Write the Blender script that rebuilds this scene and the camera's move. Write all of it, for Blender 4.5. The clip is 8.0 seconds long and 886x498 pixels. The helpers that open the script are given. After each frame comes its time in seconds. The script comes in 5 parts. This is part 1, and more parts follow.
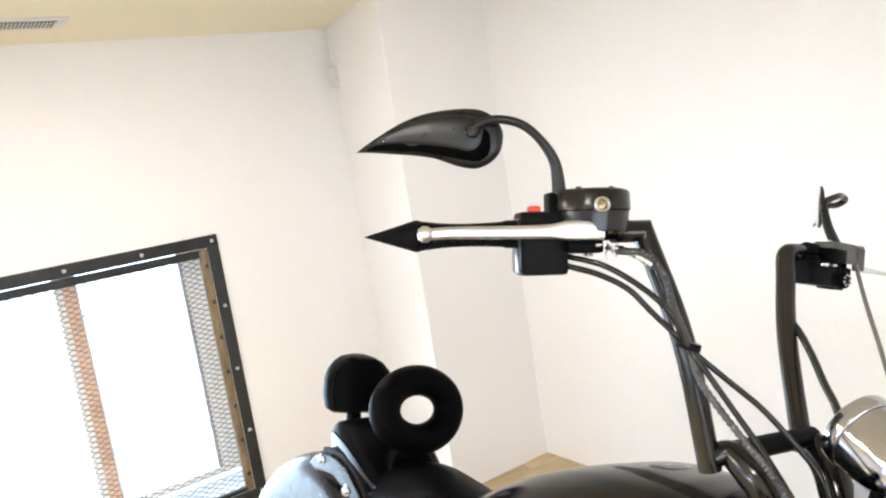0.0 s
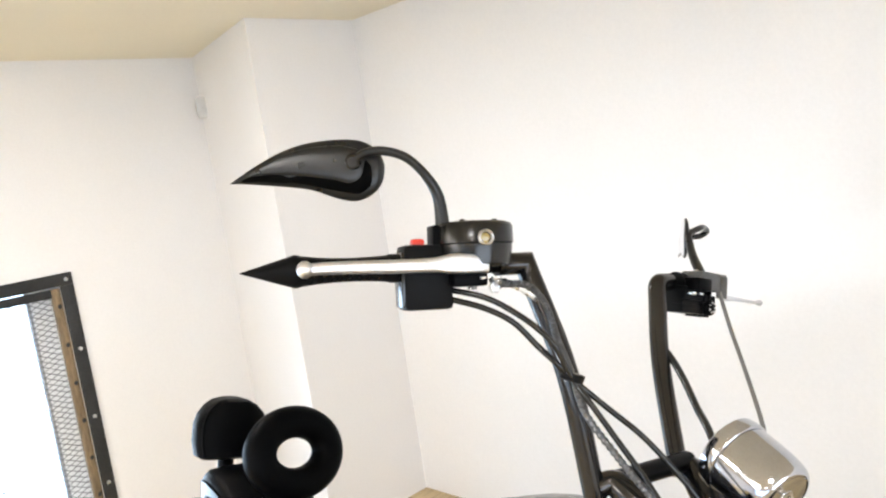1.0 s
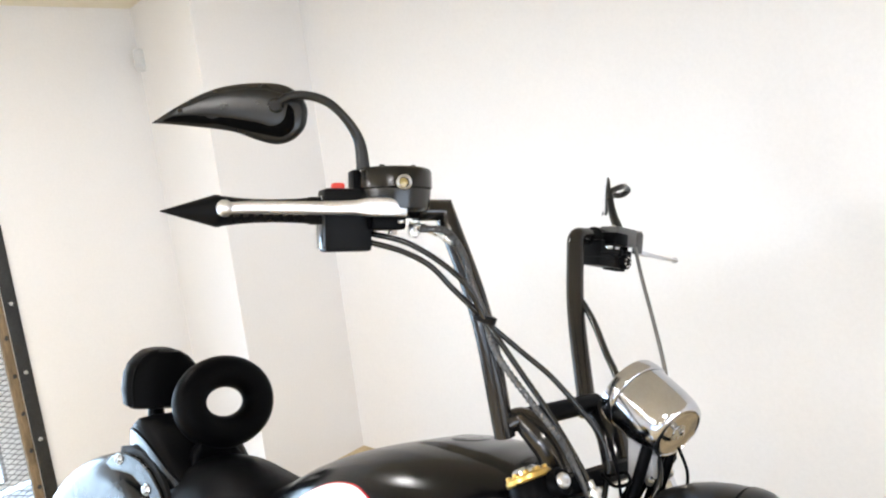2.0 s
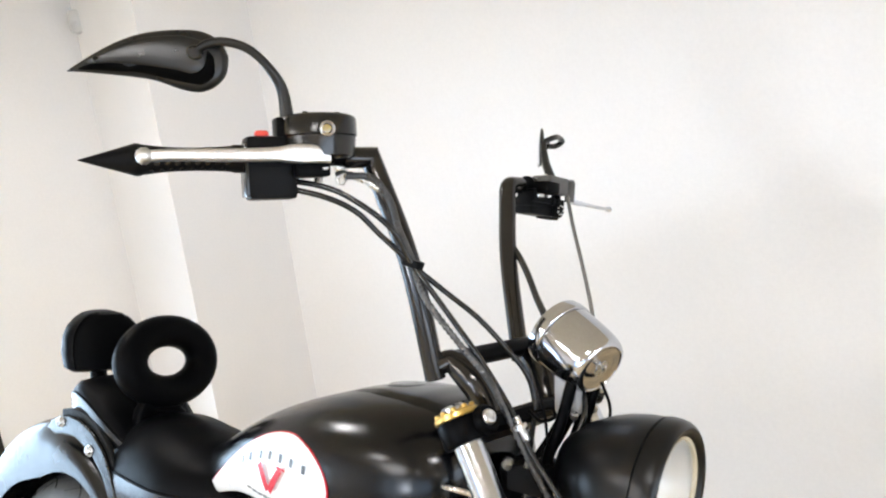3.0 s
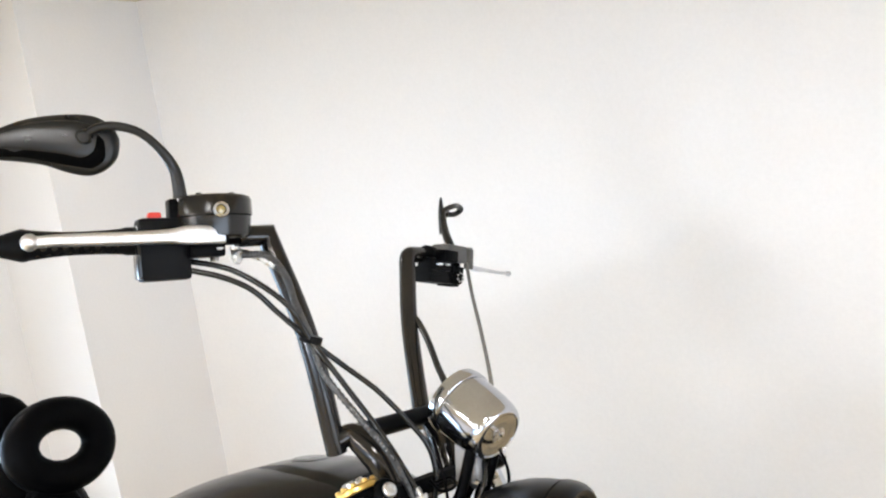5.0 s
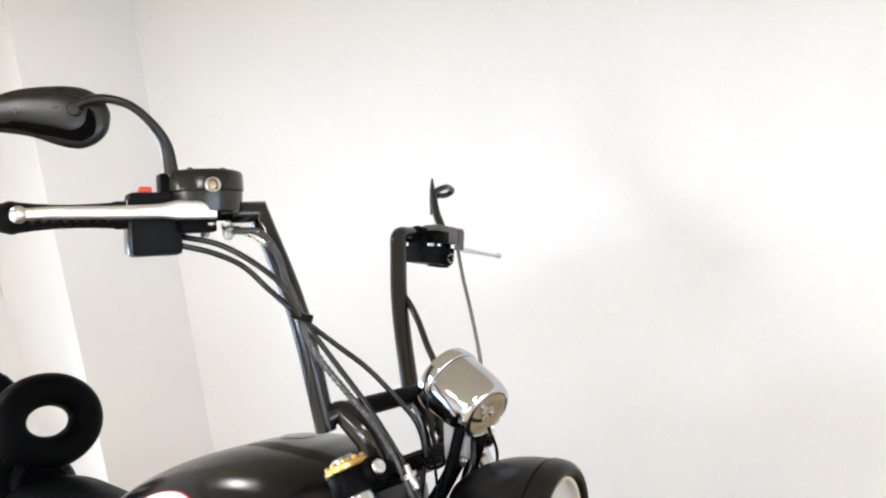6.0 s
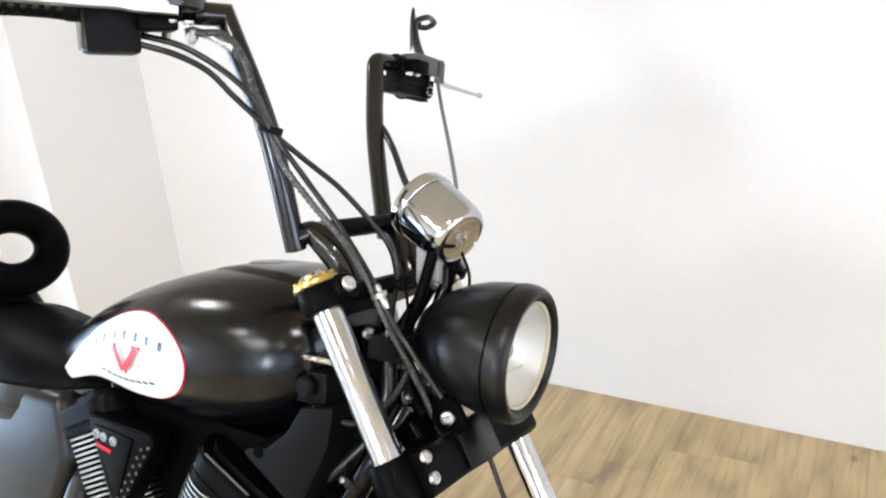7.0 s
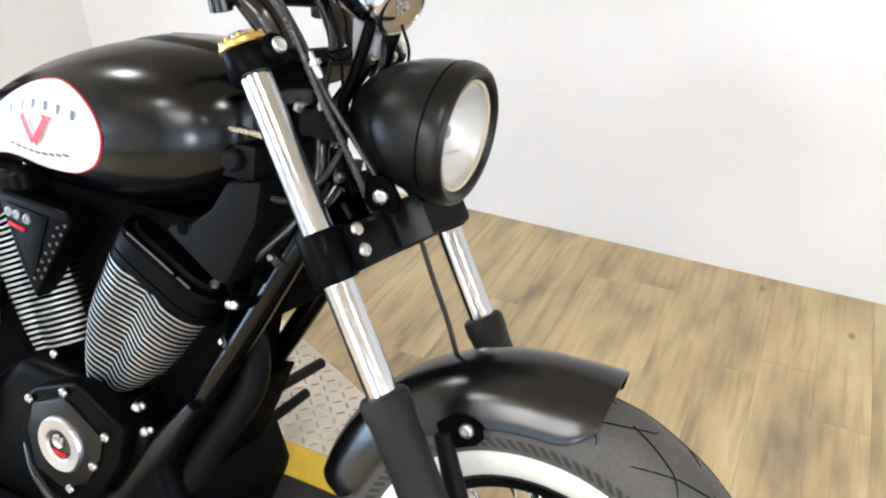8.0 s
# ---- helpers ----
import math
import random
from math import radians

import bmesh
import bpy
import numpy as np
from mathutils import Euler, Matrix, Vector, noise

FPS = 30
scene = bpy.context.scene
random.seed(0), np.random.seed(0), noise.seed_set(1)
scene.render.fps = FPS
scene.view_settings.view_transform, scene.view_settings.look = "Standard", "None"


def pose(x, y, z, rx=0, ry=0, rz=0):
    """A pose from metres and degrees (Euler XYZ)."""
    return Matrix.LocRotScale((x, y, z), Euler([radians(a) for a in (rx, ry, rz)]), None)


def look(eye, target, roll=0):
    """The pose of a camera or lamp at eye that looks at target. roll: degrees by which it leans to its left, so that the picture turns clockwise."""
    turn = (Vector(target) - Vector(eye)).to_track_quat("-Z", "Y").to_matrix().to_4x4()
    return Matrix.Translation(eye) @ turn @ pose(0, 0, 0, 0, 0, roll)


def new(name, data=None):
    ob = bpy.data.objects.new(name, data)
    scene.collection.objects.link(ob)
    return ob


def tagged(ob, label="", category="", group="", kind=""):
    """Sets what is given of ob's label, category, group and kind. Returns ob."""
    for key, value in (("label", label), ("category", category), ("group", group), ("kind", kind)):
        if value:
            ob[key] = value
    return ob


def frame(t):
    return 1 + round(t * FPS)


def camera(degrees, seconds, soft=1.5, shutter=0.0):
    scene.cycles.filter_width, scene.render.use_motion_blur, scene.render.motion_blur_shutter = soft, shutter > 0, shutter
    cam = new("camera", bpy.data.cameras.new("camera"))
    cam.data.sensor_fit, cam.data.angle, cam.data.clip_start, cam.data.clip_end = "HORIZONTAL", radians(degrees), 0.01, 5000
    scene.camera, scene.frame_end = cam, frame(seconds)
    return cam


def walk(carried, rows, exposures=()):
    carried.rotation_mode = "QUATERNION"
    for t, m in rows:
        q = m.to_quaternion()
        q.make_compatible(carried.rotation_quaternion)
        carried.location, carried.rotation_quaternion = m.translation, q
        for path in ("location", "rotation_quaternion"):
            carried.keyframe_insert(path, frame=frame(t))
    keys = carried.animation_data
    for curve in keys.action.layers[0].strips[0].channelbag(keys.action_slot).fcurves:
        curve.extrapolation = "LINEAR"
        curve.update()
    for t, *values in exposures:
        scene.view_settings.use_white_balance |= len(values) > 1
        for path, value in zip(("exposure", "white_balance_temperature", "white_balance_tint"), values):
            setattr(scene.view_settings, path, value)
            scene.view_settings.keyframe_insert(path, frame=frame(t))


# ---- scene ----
cam = camera(60.0, 8.0, 2.1)
PATH = [
    (0, (0.025, -0.577, 1.714), (-1.611, 0.541, 1.442), -9.1),
    (0.5, (-0.012, -0.583, 1.709), (-1.523, 0.699, 1.433), -7.3),
    (1, (-0.006, -0.567, 1.713), (-1.432, 0.815, 1.476), -8.6),
    (1.5, (0.023, -0.567, 1.698), (-1.342, 0.869, 1.422), -7.6),
    (2, (0.048, -0.572, 1.681), (-1.281, 0.885, 1.346), -6.9),
    (2.2, (0.057, -0.574, 1.673), (-1.258, 0.887, 1.304), -6.9),
    (3.5, (0.111, -0.553, 1.646), (-1.082, 0.989, 1.202), -8.0),
    (4, (0.123, -0.552, 1.654), (-1.019, 1.039, 1.251), -7.5),
    (4.5, (0.128, -0.558, 1.665), (-0.985, 1.062, 1.296), -7.9),
    (4.7, (0.133, -0.56, 1.674), (-0.954, 1.087, 1.347), -8.0),
    (5.8, (0.133, -0.564, 1.676), (-0.906, 1.114, 1.352), -7.5),
    (6, (0.129, -0.566, 1.668), (-0.914, 1.102, 1.306), -7.1),
    (6.5, (0.122, -0.562, 1.641), (-0.92, 1.075, 1.156), -6.4),
    (7, (0.113, -0.551, 1.585), (-0.864, 1.055, 0.904), -4.8),
    (7.5, (0.108, -0.556, 1.536), (-0.802, 1.016, 0.698), -2.7),
    (8, (0.111, -0.563, 1.483), (-0.649, 0.968, 0.444), -0.1),
]
walk(cam, [(t, look(eye, target, roll)) for t, eye, target, roll in PATH],
     [(0.0, -0.60, 6600, 12), (2.0, -0.62, 6400, 12), (3.5, -0.75, 6350, 12), (4.7, -0.75, 6350, 12), (6.0, -0.65, 6320, 12), (8.0, -0.60, 6200, 12)])

# ---- light ----
world = bpy.data.worlds.new("sky")
scene.world = world
world.use_nodes = True
wn = world.node_tree
sky = wn.nodes.new("ShaderNodeTexSky")
sky.sky_type, sky.sun_disc = "NISHITA", False
sky.sun_elevation, sky.sun_rotation = radians(48), radians(200)
wn.links.new(sky.outputs[0], wn.nodes["Background"].inputs[0])
wn.nodes["Background"].inputs[1].default_value = 0.15

sun = new("sun", bpy.data.lights.new("sun", "SUN"))
sun.data.energy, sun.data.angle, sun.data.color = 3.0, radians(0.5), (1.0, 0.95, 0.88)
sun.matrix_world = look((-6, 8, 12), (-2, 12, 0))


def area(name, at, aim, size_x, size_y, watts, colour):
    lamp = new(name, bpy.data.lights.new(name, "AREA"))
    lamp.data.shape, lamp.data.size, lamp.data.size_y = "RECTANGLE", size_x, size_y
    lamp.data.energy, lamp.data.color = watts, colour
    lamp.matrix_world = look(at, aim)
    return lamp


DAY = (0.88, 0.94, 1.0)
pane_light = area("window_daylight", (-3.80, -1.0, 0.72), (-1.0, -1.0, -0.45), 3.2, 1.2, 90, (0.60, 0.81, 1.0))
pane_light.data.spread = radians(118)
# Narrow beam at the shopfront, added for a soft bright band on the north wall.
band_light = area("wall_band_beam", (1.1, -8.40, 1.32), (1.1, 0, 1.30), 7.0, 0.45, 7, DAY)
band_light.data.spread = radians(11)
# Unseen end-wall light, added to brighten the east-facing walls.
area("added_end_light", (6.90, -2.6, 1.25), (0, -2.6, 1.25), 6.4, 1.9, 220, DAY)
# First and fourth match tank glints; the rest are added, unseen, for room light.
LAMP_SPOTS = ((-2.35, 0.0), (0.35, -1.0), (2.4, -0.9), (-1.85, -1.8), (0.35, -3.6), (2.4, -3.6), (4.6, -0.9), (4.6, -3.6), (6.0, 0.5))
for x, y in LAMP_SPOTS:
    spot = area("ceiling_lamp_light", (x, y, 2.425), (x, y, 0), 0.34, 0.34, 29, (1.0, 0.99, 0.972))
    spot.data.shape = "DISK"
# Unseen panel light, added for the broad glow on the front fender.
panel_light = area("fender_glow_light", (-1.45, -3.75, 2.415), (-1.45, -3.75, 0), 1.2, 2.4, 150, (0.97, 0.99, 1.0))

# ---- materials ----


def material(name, base, rough=0.5, metal=0.0, grain=0.0, grain_scale=60.0, stain=0.0, stain_scale=2.0,
             bump=0.0, bump_scale=200.0, coat=0.0, coat_rough=0.05, per_piece=0.0, stretch=(1, 1, 1), specular=0.5):
    """Principled material with fine grain, wide stains and relief, all procedural."""
    m = bpy.data.materials.new(name)
    m.use_nodes = True
    nt = m.node_tree
    b = nt.nodes["Principled BSDF"]
    b.inputs["Roughness"].default_value = rough
    b.inputs["Metallic"].default_value = metal
    b.inputs["Coat Weight"].default_value = coat
    b.inputs["Coat Roughness"].default_value = coat_rough
    b.inputs["Specular IOR Level"].default_value = specular
    b.inputs["Base Color"].default_value = (*base, 1)
    tc = nt.nodes.new("ShaderNodeTexCoord")
    mp = nt.nodes.new("ShaderNodeMapping")
    mp.inputs["Scale"].default_value = stretch
    nt.links.new(tc.outputs["Object"], mp.inputs[0])

    def noise_node(scale, detail):
        n = nt.nodes.new("ShaderNodeTexNoise")
        n.inputs["Scale"].default_value, n.inputs["Detail"].default_value = scale, detail
        nt.links.new(mp.outputs[0], n.inputs["Vector"])
        return n.outputs["Fac"]

    def spread(socket, amount):
        r = nt.nodes.new("ShaderNodeMapRange")
        r.inputs["From Min"].default_value, r.inputs["From Max"].default_value = 0.25, 0.75
        r.inputs["To Min"].default_value, r.inputs["To Max"].default_value = 1 - amount, 1 + amount
        nt.links.new(socket, r.inputs["Value"])
        return r.outputs[0]

    def times(a, c):
        k = nt.nodes.new("ShaderNodeMath")
        k.operation = "MULTIPLY"
        nt.links.new(a, k.inputs[0])
        nt.links.new(c, k.inputs[1])
        return k.outputs[0]

    factor = None
    if grain:
        factor = spread(noise_node(grain_scale, 6), grain)
    if stain:
        s = spread(noise_node(stain_scale, 3), stain)
        factor = times(factor, s) if factor else s
    if per_piece:
        info = nt.nodes.new("ShaderNodeObjectInfo")
        r = nt.nodes.new("ShaderNodeMapRange")
        r.inputs["To Min"].default_value, r.inputs["To Max"].default_value = 1 - per_piece, 1 + per_piece
        nt.links.new(info.outputs["Random"], r.inputs["Value"])
        factor = times(factor, r.outputs[0]) if factor else r.outputs[0]
    if factor:
        v = nt.nodes.new("ShaderNodeVectorMath")
        v.operation = "SCALE"
        v.inputs[0].default_value = base
        nt.links.new(factor, v.inputs["Scale"])
        nt.links.new(v.outputs[0], b.inputs["Base Color"])
        rr = spread(noise_node(stain_scale * 3, 4), 0.15)
        k = nt.nodes.new("ShaderNodeMath")
        k.operation = "MULTIPLY"
        k.inputs[1].default_value = rough
        nt.links.new(rr, k.inputs[0])
        nt.links.new(k.outputs[0], b.inputs["Roughness"])
    if bump:
        bp = nt.nodes.new("ShaderNodeBump")
        bp.inputs["Strength"].default_value, bp.inputs["Distance"].default_value = bump, 0.002
        nt.links.new(noise_node(bump_scale, 5), bp.inputs["Height"])
        nt.links.new(bp.outputs[0], b.inputs["Normal"])
    return m


def glowing(name, colour, strength):
    m = bpy.data.materials.new(name)
    m.use_nodes = True
    b = m.node_tree.nodes["Principled BSDF"]
    b.inputs["Base Color"].default_value = (*colour, 1)
    b.inputs["Emission Color"].default_value = (*colour, 1)
    b.inputs["Emission Strength"].default_value = strength
    return m


def glass(name, tint=(1, 1, 1)):
    """Thin clear glass: light passes straight through, with a faint gloss."""
    m = bpy.data.materials.new(name)
    m.use_nodes = True
    nt = m.node_tree
    nt.nodes.remove(nt.nodes["Principled BSDF"])
    clear, gloss, mix = (nt.nodes.new("ShaderNode" + k) for k in ("BsdfTransparent", "BsdfGlossy", "MixShader"))
    clear.inputs["Color"].default_value = (*tint, 1)
    gloss.inputs["Roughness"].default_value = 0.02
    mix.inputs[0].default_value = 0.06
    nt.links.new(clear.outputs[0], mix.inputs[1])
    nt.links.new(gloss.outputs[0], mix.inputs[2])
    nt.links.new(mix.outputs[0], nt.nodes["Material Output"].inputs[0])
    return m


PAINT = material("warm_white_wall_paint", (0.81, 0.790, 0.780), 0.6, grain=0.02, grain_scale=90, stain=0.025, stain_scale=1.3, bump=0.25, bump_scale=160)
CEIL = material("cream_ceiling_paint", (0.80, 0.735, 0.60), 0.8, grain=0.02, grain_scale=70, stain=0.02, stain_scale=1.0, bump=0.3, bump_scale=120)
BLACK_SATIN = material("satin_black_paint", (0.002, 0.002, 0.0024), 0.34, specular=0.035, grain=0.1, grain_scale=500, stain=0.1, stain_scale=8)
BAR_BLACK = material("black_chrome_tube", (0.044, 0.042, 0.041), 0.17, metal=0.85, stain=0.08, stain_scale=10)
TUBE_GLOSS = material("gloss_black_frame_paint", (0.002, 0.002, 0.0024), 0.11, specular=0.22, stain=0.1, stain_scale=9)
SLIDER = material("textured_black_slider_coat", (0.011, 0.011, 0.011), 0.5, specular=0.20, grain=0.15, grain_scale=400, stain=0.15, stain_scale=10, bump=0.3, bump_scale=700)
MIRROR_BLACK = material("black_mirror_shell", (0.008, 0.008, 0.008), 0.30, specular=0.38, grain=0.06, grain_scale=400, stain=0.08, stain_scale=14)
SHEATH = material("black_cable_sheath", (0.010, 0.010, 0.010), 0.22, specular=0.42, grain=0.25, grain_scale=700, stain=0.2, stain_scale=30)
BLACK_PAINT = material("black_body_paint", (0.003, 0.003, 0.0034), 0.33, specular=0.30, grain=0.1, grain_scale=500, stain=0.1, stain_scale=8)
FENDER_PAINT = material("satin_black_fender_paint", (0.003, 0.003, 0.0036), 0.22, specular=0.55, grain=0.06, grain_scale=500, stain=0.05, stain_scale=3)
# Near-black with hardly any gloss, for the parts that read darkest.
BLACK_DEEP = material("deep_black_low_gloss", (0.002, 0.002, 0.002), 0.7, specular=0.02, grain=0.2, grain_scale=200, stain=0.2, stain_scale=10)
BLACK_GLOSS = material("gloss_black_paint", (0.003, 0.003, 0.0035), 0.10, specular=0.5, stain=0.1, stain_scale=9)
TANK_PAINT = material("semi_gloss_black_tank_paint", (0.0012, 0.0012, 0.0018), 0.20, specular=0.30, stain=0.08, stain_scale=7)
BLACK_PLASTIC = material("black_plastic", (0.005, 0.005, 0.0055), 0.40, specular=0.07, grain=0.15, grain_scale=400, stain=0.15, stain_scale=20, bump=0.15, bump_scale=900)
BLACK_RUBBER = material("black_rubber", (0.010, 0.010, 0.010), 0.55, specular=0.09, grain=0.2, grain_scale=300, stain=0.25, stain_scale=12, bump=0.3, bump_scale=600)
TYRE = material("tyre_rubber", (0.075, 0.073, 0.070), 0.62, specular=0.45, grain=0.15, grain_scale=200, stain=0.25, stain_scale=10, bump=0.35, bump_scale=500)
WHITEWALL = material("whitewall_rubber", (0.72, 0.71, 0.66), 0.55, grain=0.05, grain_scale=200, stain=0.08, stain_scale=12)
VINYL_SIDE = material("glossy_seat_side_vinyl", (0.004, 0.004, 0.0045), 0.26, specular=0.36, stain=0.05, stain_scale=4)
VINYL = material("black_seat_vinyl", (0.002, 0.002, 0.0024), 0.38, specular=0.035, grain=0.12, grain_scale=300, stain=0.15, stain_scale=9, bump=0.35, bump_scale=380)
FORK_CHROME = material("hard_chrome", (0.57, 0.60, 0.66), 0.16, metal=1.0, stain=0.04, stain_scale=4)
CHROME = material("chrome", (0.74, 0.77, 0.83), 0.10, metal=1.0)
# Chrome with a dimmer, cooler reflection put into its colour.
GAUGE_CHROME = material("dimmed_gauge_chrome", (0.50, 0.515, 0.56), 0.12, metal=1.0, grain=0.05, grain_scale=300, stain=0.10, stain_scale=14)
STEEL = material("brushed_steel", (0.60, 0.60, 0.60), 0.28, metal=1.0, grain=0.08, grain_scale=200, stain=0.1, stain_scale=30)
FIN = material("machined_fin_edge", (0.32, 0.32, 0.315), 0.45, metal=0.9, grain=0.1, grain_scale=240, stain=0.2, stain_scale=18)
PERCH_GREY = material("dark_grey_cast_alloy", (0.085, 0.085, 0.085), 0.4, metal=0.3, grain=0.12, grain_scale=300, stain=0.15, stain_scale=30)
FIN_BLACK = material("black_cylinder_coating", (0.006, 0.006, 0.0065), 0.5, specular=0.2, grain=0.15, grain_scale=300, stain=0.15, stain_scale=18)
REAR_PAINT = material("gloss_black_rear_fender_paint", (0.003, 0.003, 0.0035), 0.26, specular=0.34, stain=0.05, stain_scale=4)
NOTCH = material("shaded_notch_rubber", (0.046, 0.045, 0.043), 0.75, specular=0.2, grain=0.2, grain_scale=200)
# Strand colour is paled to stand in for glare from the bright window.
MESH = material("glare_paled_mesh_steel", (0.18, 0.18, 0.18), 0.6, metal=0.2, grain=0.2, grain_scale=150, stain=0.2, stain_scale=9)
BRAID = material("braided_hose_sheath", (0.09, 0.09, 0.092), 0.34, metal=0.7, grain=0.3, grain_scale=500, stain=0.15, stain_scale=30)
GREY_CABLE = material("grey_cable_sheath", (0.16, 0.155, 0.15), 0.4, specular=0.4, grain=0.15, grain_scale=500, stain=0.12, stain_scale=30)
# Raised tread marks, a darker tone than the plate.
TREAD_MARK = material("darker_tread_mark", (0.46, 0.38, 0.28), 0.5, metal=0.35, grain=0.15, grain_scale=120, stain=0.25, stain_scale=9)
ALLOY = material("machined_alloy", (0.66, 0.67, 0.70), 0.35, metal=1.0, grain=0.08, grain_scale=240, stain=0.1, stain_scale=18)
BRASS = material("gold_anodised_alloy", (0.72, 0.50, 0.16), 0.3, metal=1.0, grain=0.1, grain_scale=200, stain=0.15, stain_scale=40)
RED = material("red_plastic", (0.65, 0.04, 0.02), 0.4, stain=0.05, stain_scale=30)
WHITE_PAINT = material("white_gloss_paint", (0.80, 0.80, 0.80), 0.3, coat=0.6, coat_rough=0.1, stain=0.02, stain_scale=20)
RED_PAINT = material("red_gloss_paint", (0.42, 0.006, 0.014), 0.4, specular=0.2, stain=0.04, stain_scale=20)
GREY_INK = material("dark_grey_ink", (0.06, 0.06, 0.065), 0.4, stain=0.05, stain_scale=20)
GREY_PLASTIC = material("charcoal_plastic", (0.005, 0.005, 0.0055), 0.45, specular=0.05, grain=0.12, grain_scale=400, stain=0.15, stain_scale=12, bump=0.2, bump_scale=700)
SASH_GREY = material("grey_sash_paint", (0.35, 0.35, 0.36), 0.5, grain=0.05, grain_scale=80, stain=0.08, stain_scale=10)
WHITE_PLASTIC = material("white_plastic", (0.62, 0.62, 0.62), 0.35, stain=0.03, stain_scale=30)
IRON = material("black_steel_bar", (0.03, 0.03, 0.03), 0.5, metal=0.4, grain=0.25, grain_scale=120, stain=0.3, stain_scale=9, bump=0.3, bump_scale=200)
RUST = material("weathered_rust", (0.20, 0.14, 0.08), 0.8, grain=0.35, grain_scale=60, stain=0.4, stain_scale=9, bump=0.5, bump_scale=90, stretch=(3, 3, 0.4))
BRICK = material("terracotta_post", (0.75, 0.50, 0.37), 0.85, grain=0.2, grain_scale=60, stain=0.2, stain_scale=6, bump=0.4, bump_scale=80)
PLATE = material("worn_tread_plate", (0.68, 0.615, 0.53), 0.45, metal=0.35, grain=0.12, grain_scale=120, stain=0.2, stain_scale=7, bump=0.15, bump_scale=300)
YELLOW = material("yellow_floor_paint", (0.75, 0.50, 0.03), 0.5, grain=0.08, grain_scale=90, stain=0.18, stain_scale=14, bump=0.2, bump_scale=200)
DARK_DECK = material("dark_deck_rubber", (0.016, 0.015, 0.014), 0.7, specular=0.3, grain=0.4, grain_scale=150, stain=0.4, stain_scale=20, bump=0.6, bump_scale=220)
HOUSING = material("gloss_black_switch_plastic", (0.004, 0.004, 0.0045), 0.14, specular=0.45, grain=0.1, grain_scale=400, stain=0.12, stain_scale=20)
RESERVOIR = material("black_anodised_reservoir", (0.006, 0.0055, 0.005), 0.22, specular=0.45, grain=0.1, grain_scale=500, stain=0.12, stain_scale=20)
SASH_WHITE = material("pale_sash_paint", (0.86, 0.86, 0.86), 0.5, grain=0.05, grain_scale=80, stain=0.06, stain_scale=10)
BADGE = material("dull_silver_badge", (0.22, 0.22, 0.23), 0.4, metal=0.5, stain=0.1, stain_scale=30)
LENS = glass("clear_lens", (0.97, 0.97, 0.96))
PANE = glass("window_pane")
CONCRETE = material("pale_concrete", (0.45, 0.44, 0.42), 0.85, grain=0.1, grain_scale=30, stain=0.12, stain_scale=1.0)
REFLECTOR = material("headlamp_reflector", (0.76, 0.76, 0.76), 0.35, metal=0.3, stain=0.04, stain_scale=20)
AMBER = material("warm_bulb_glass", (0.55, 0.50, 0.38), 0.2, stain=0.05, stain_scale=40)
OIL = material("sight_glass", (0.30, 0.22, 0.07), 0.12, coat=1.0, stain=0.1, stain_scale=60)


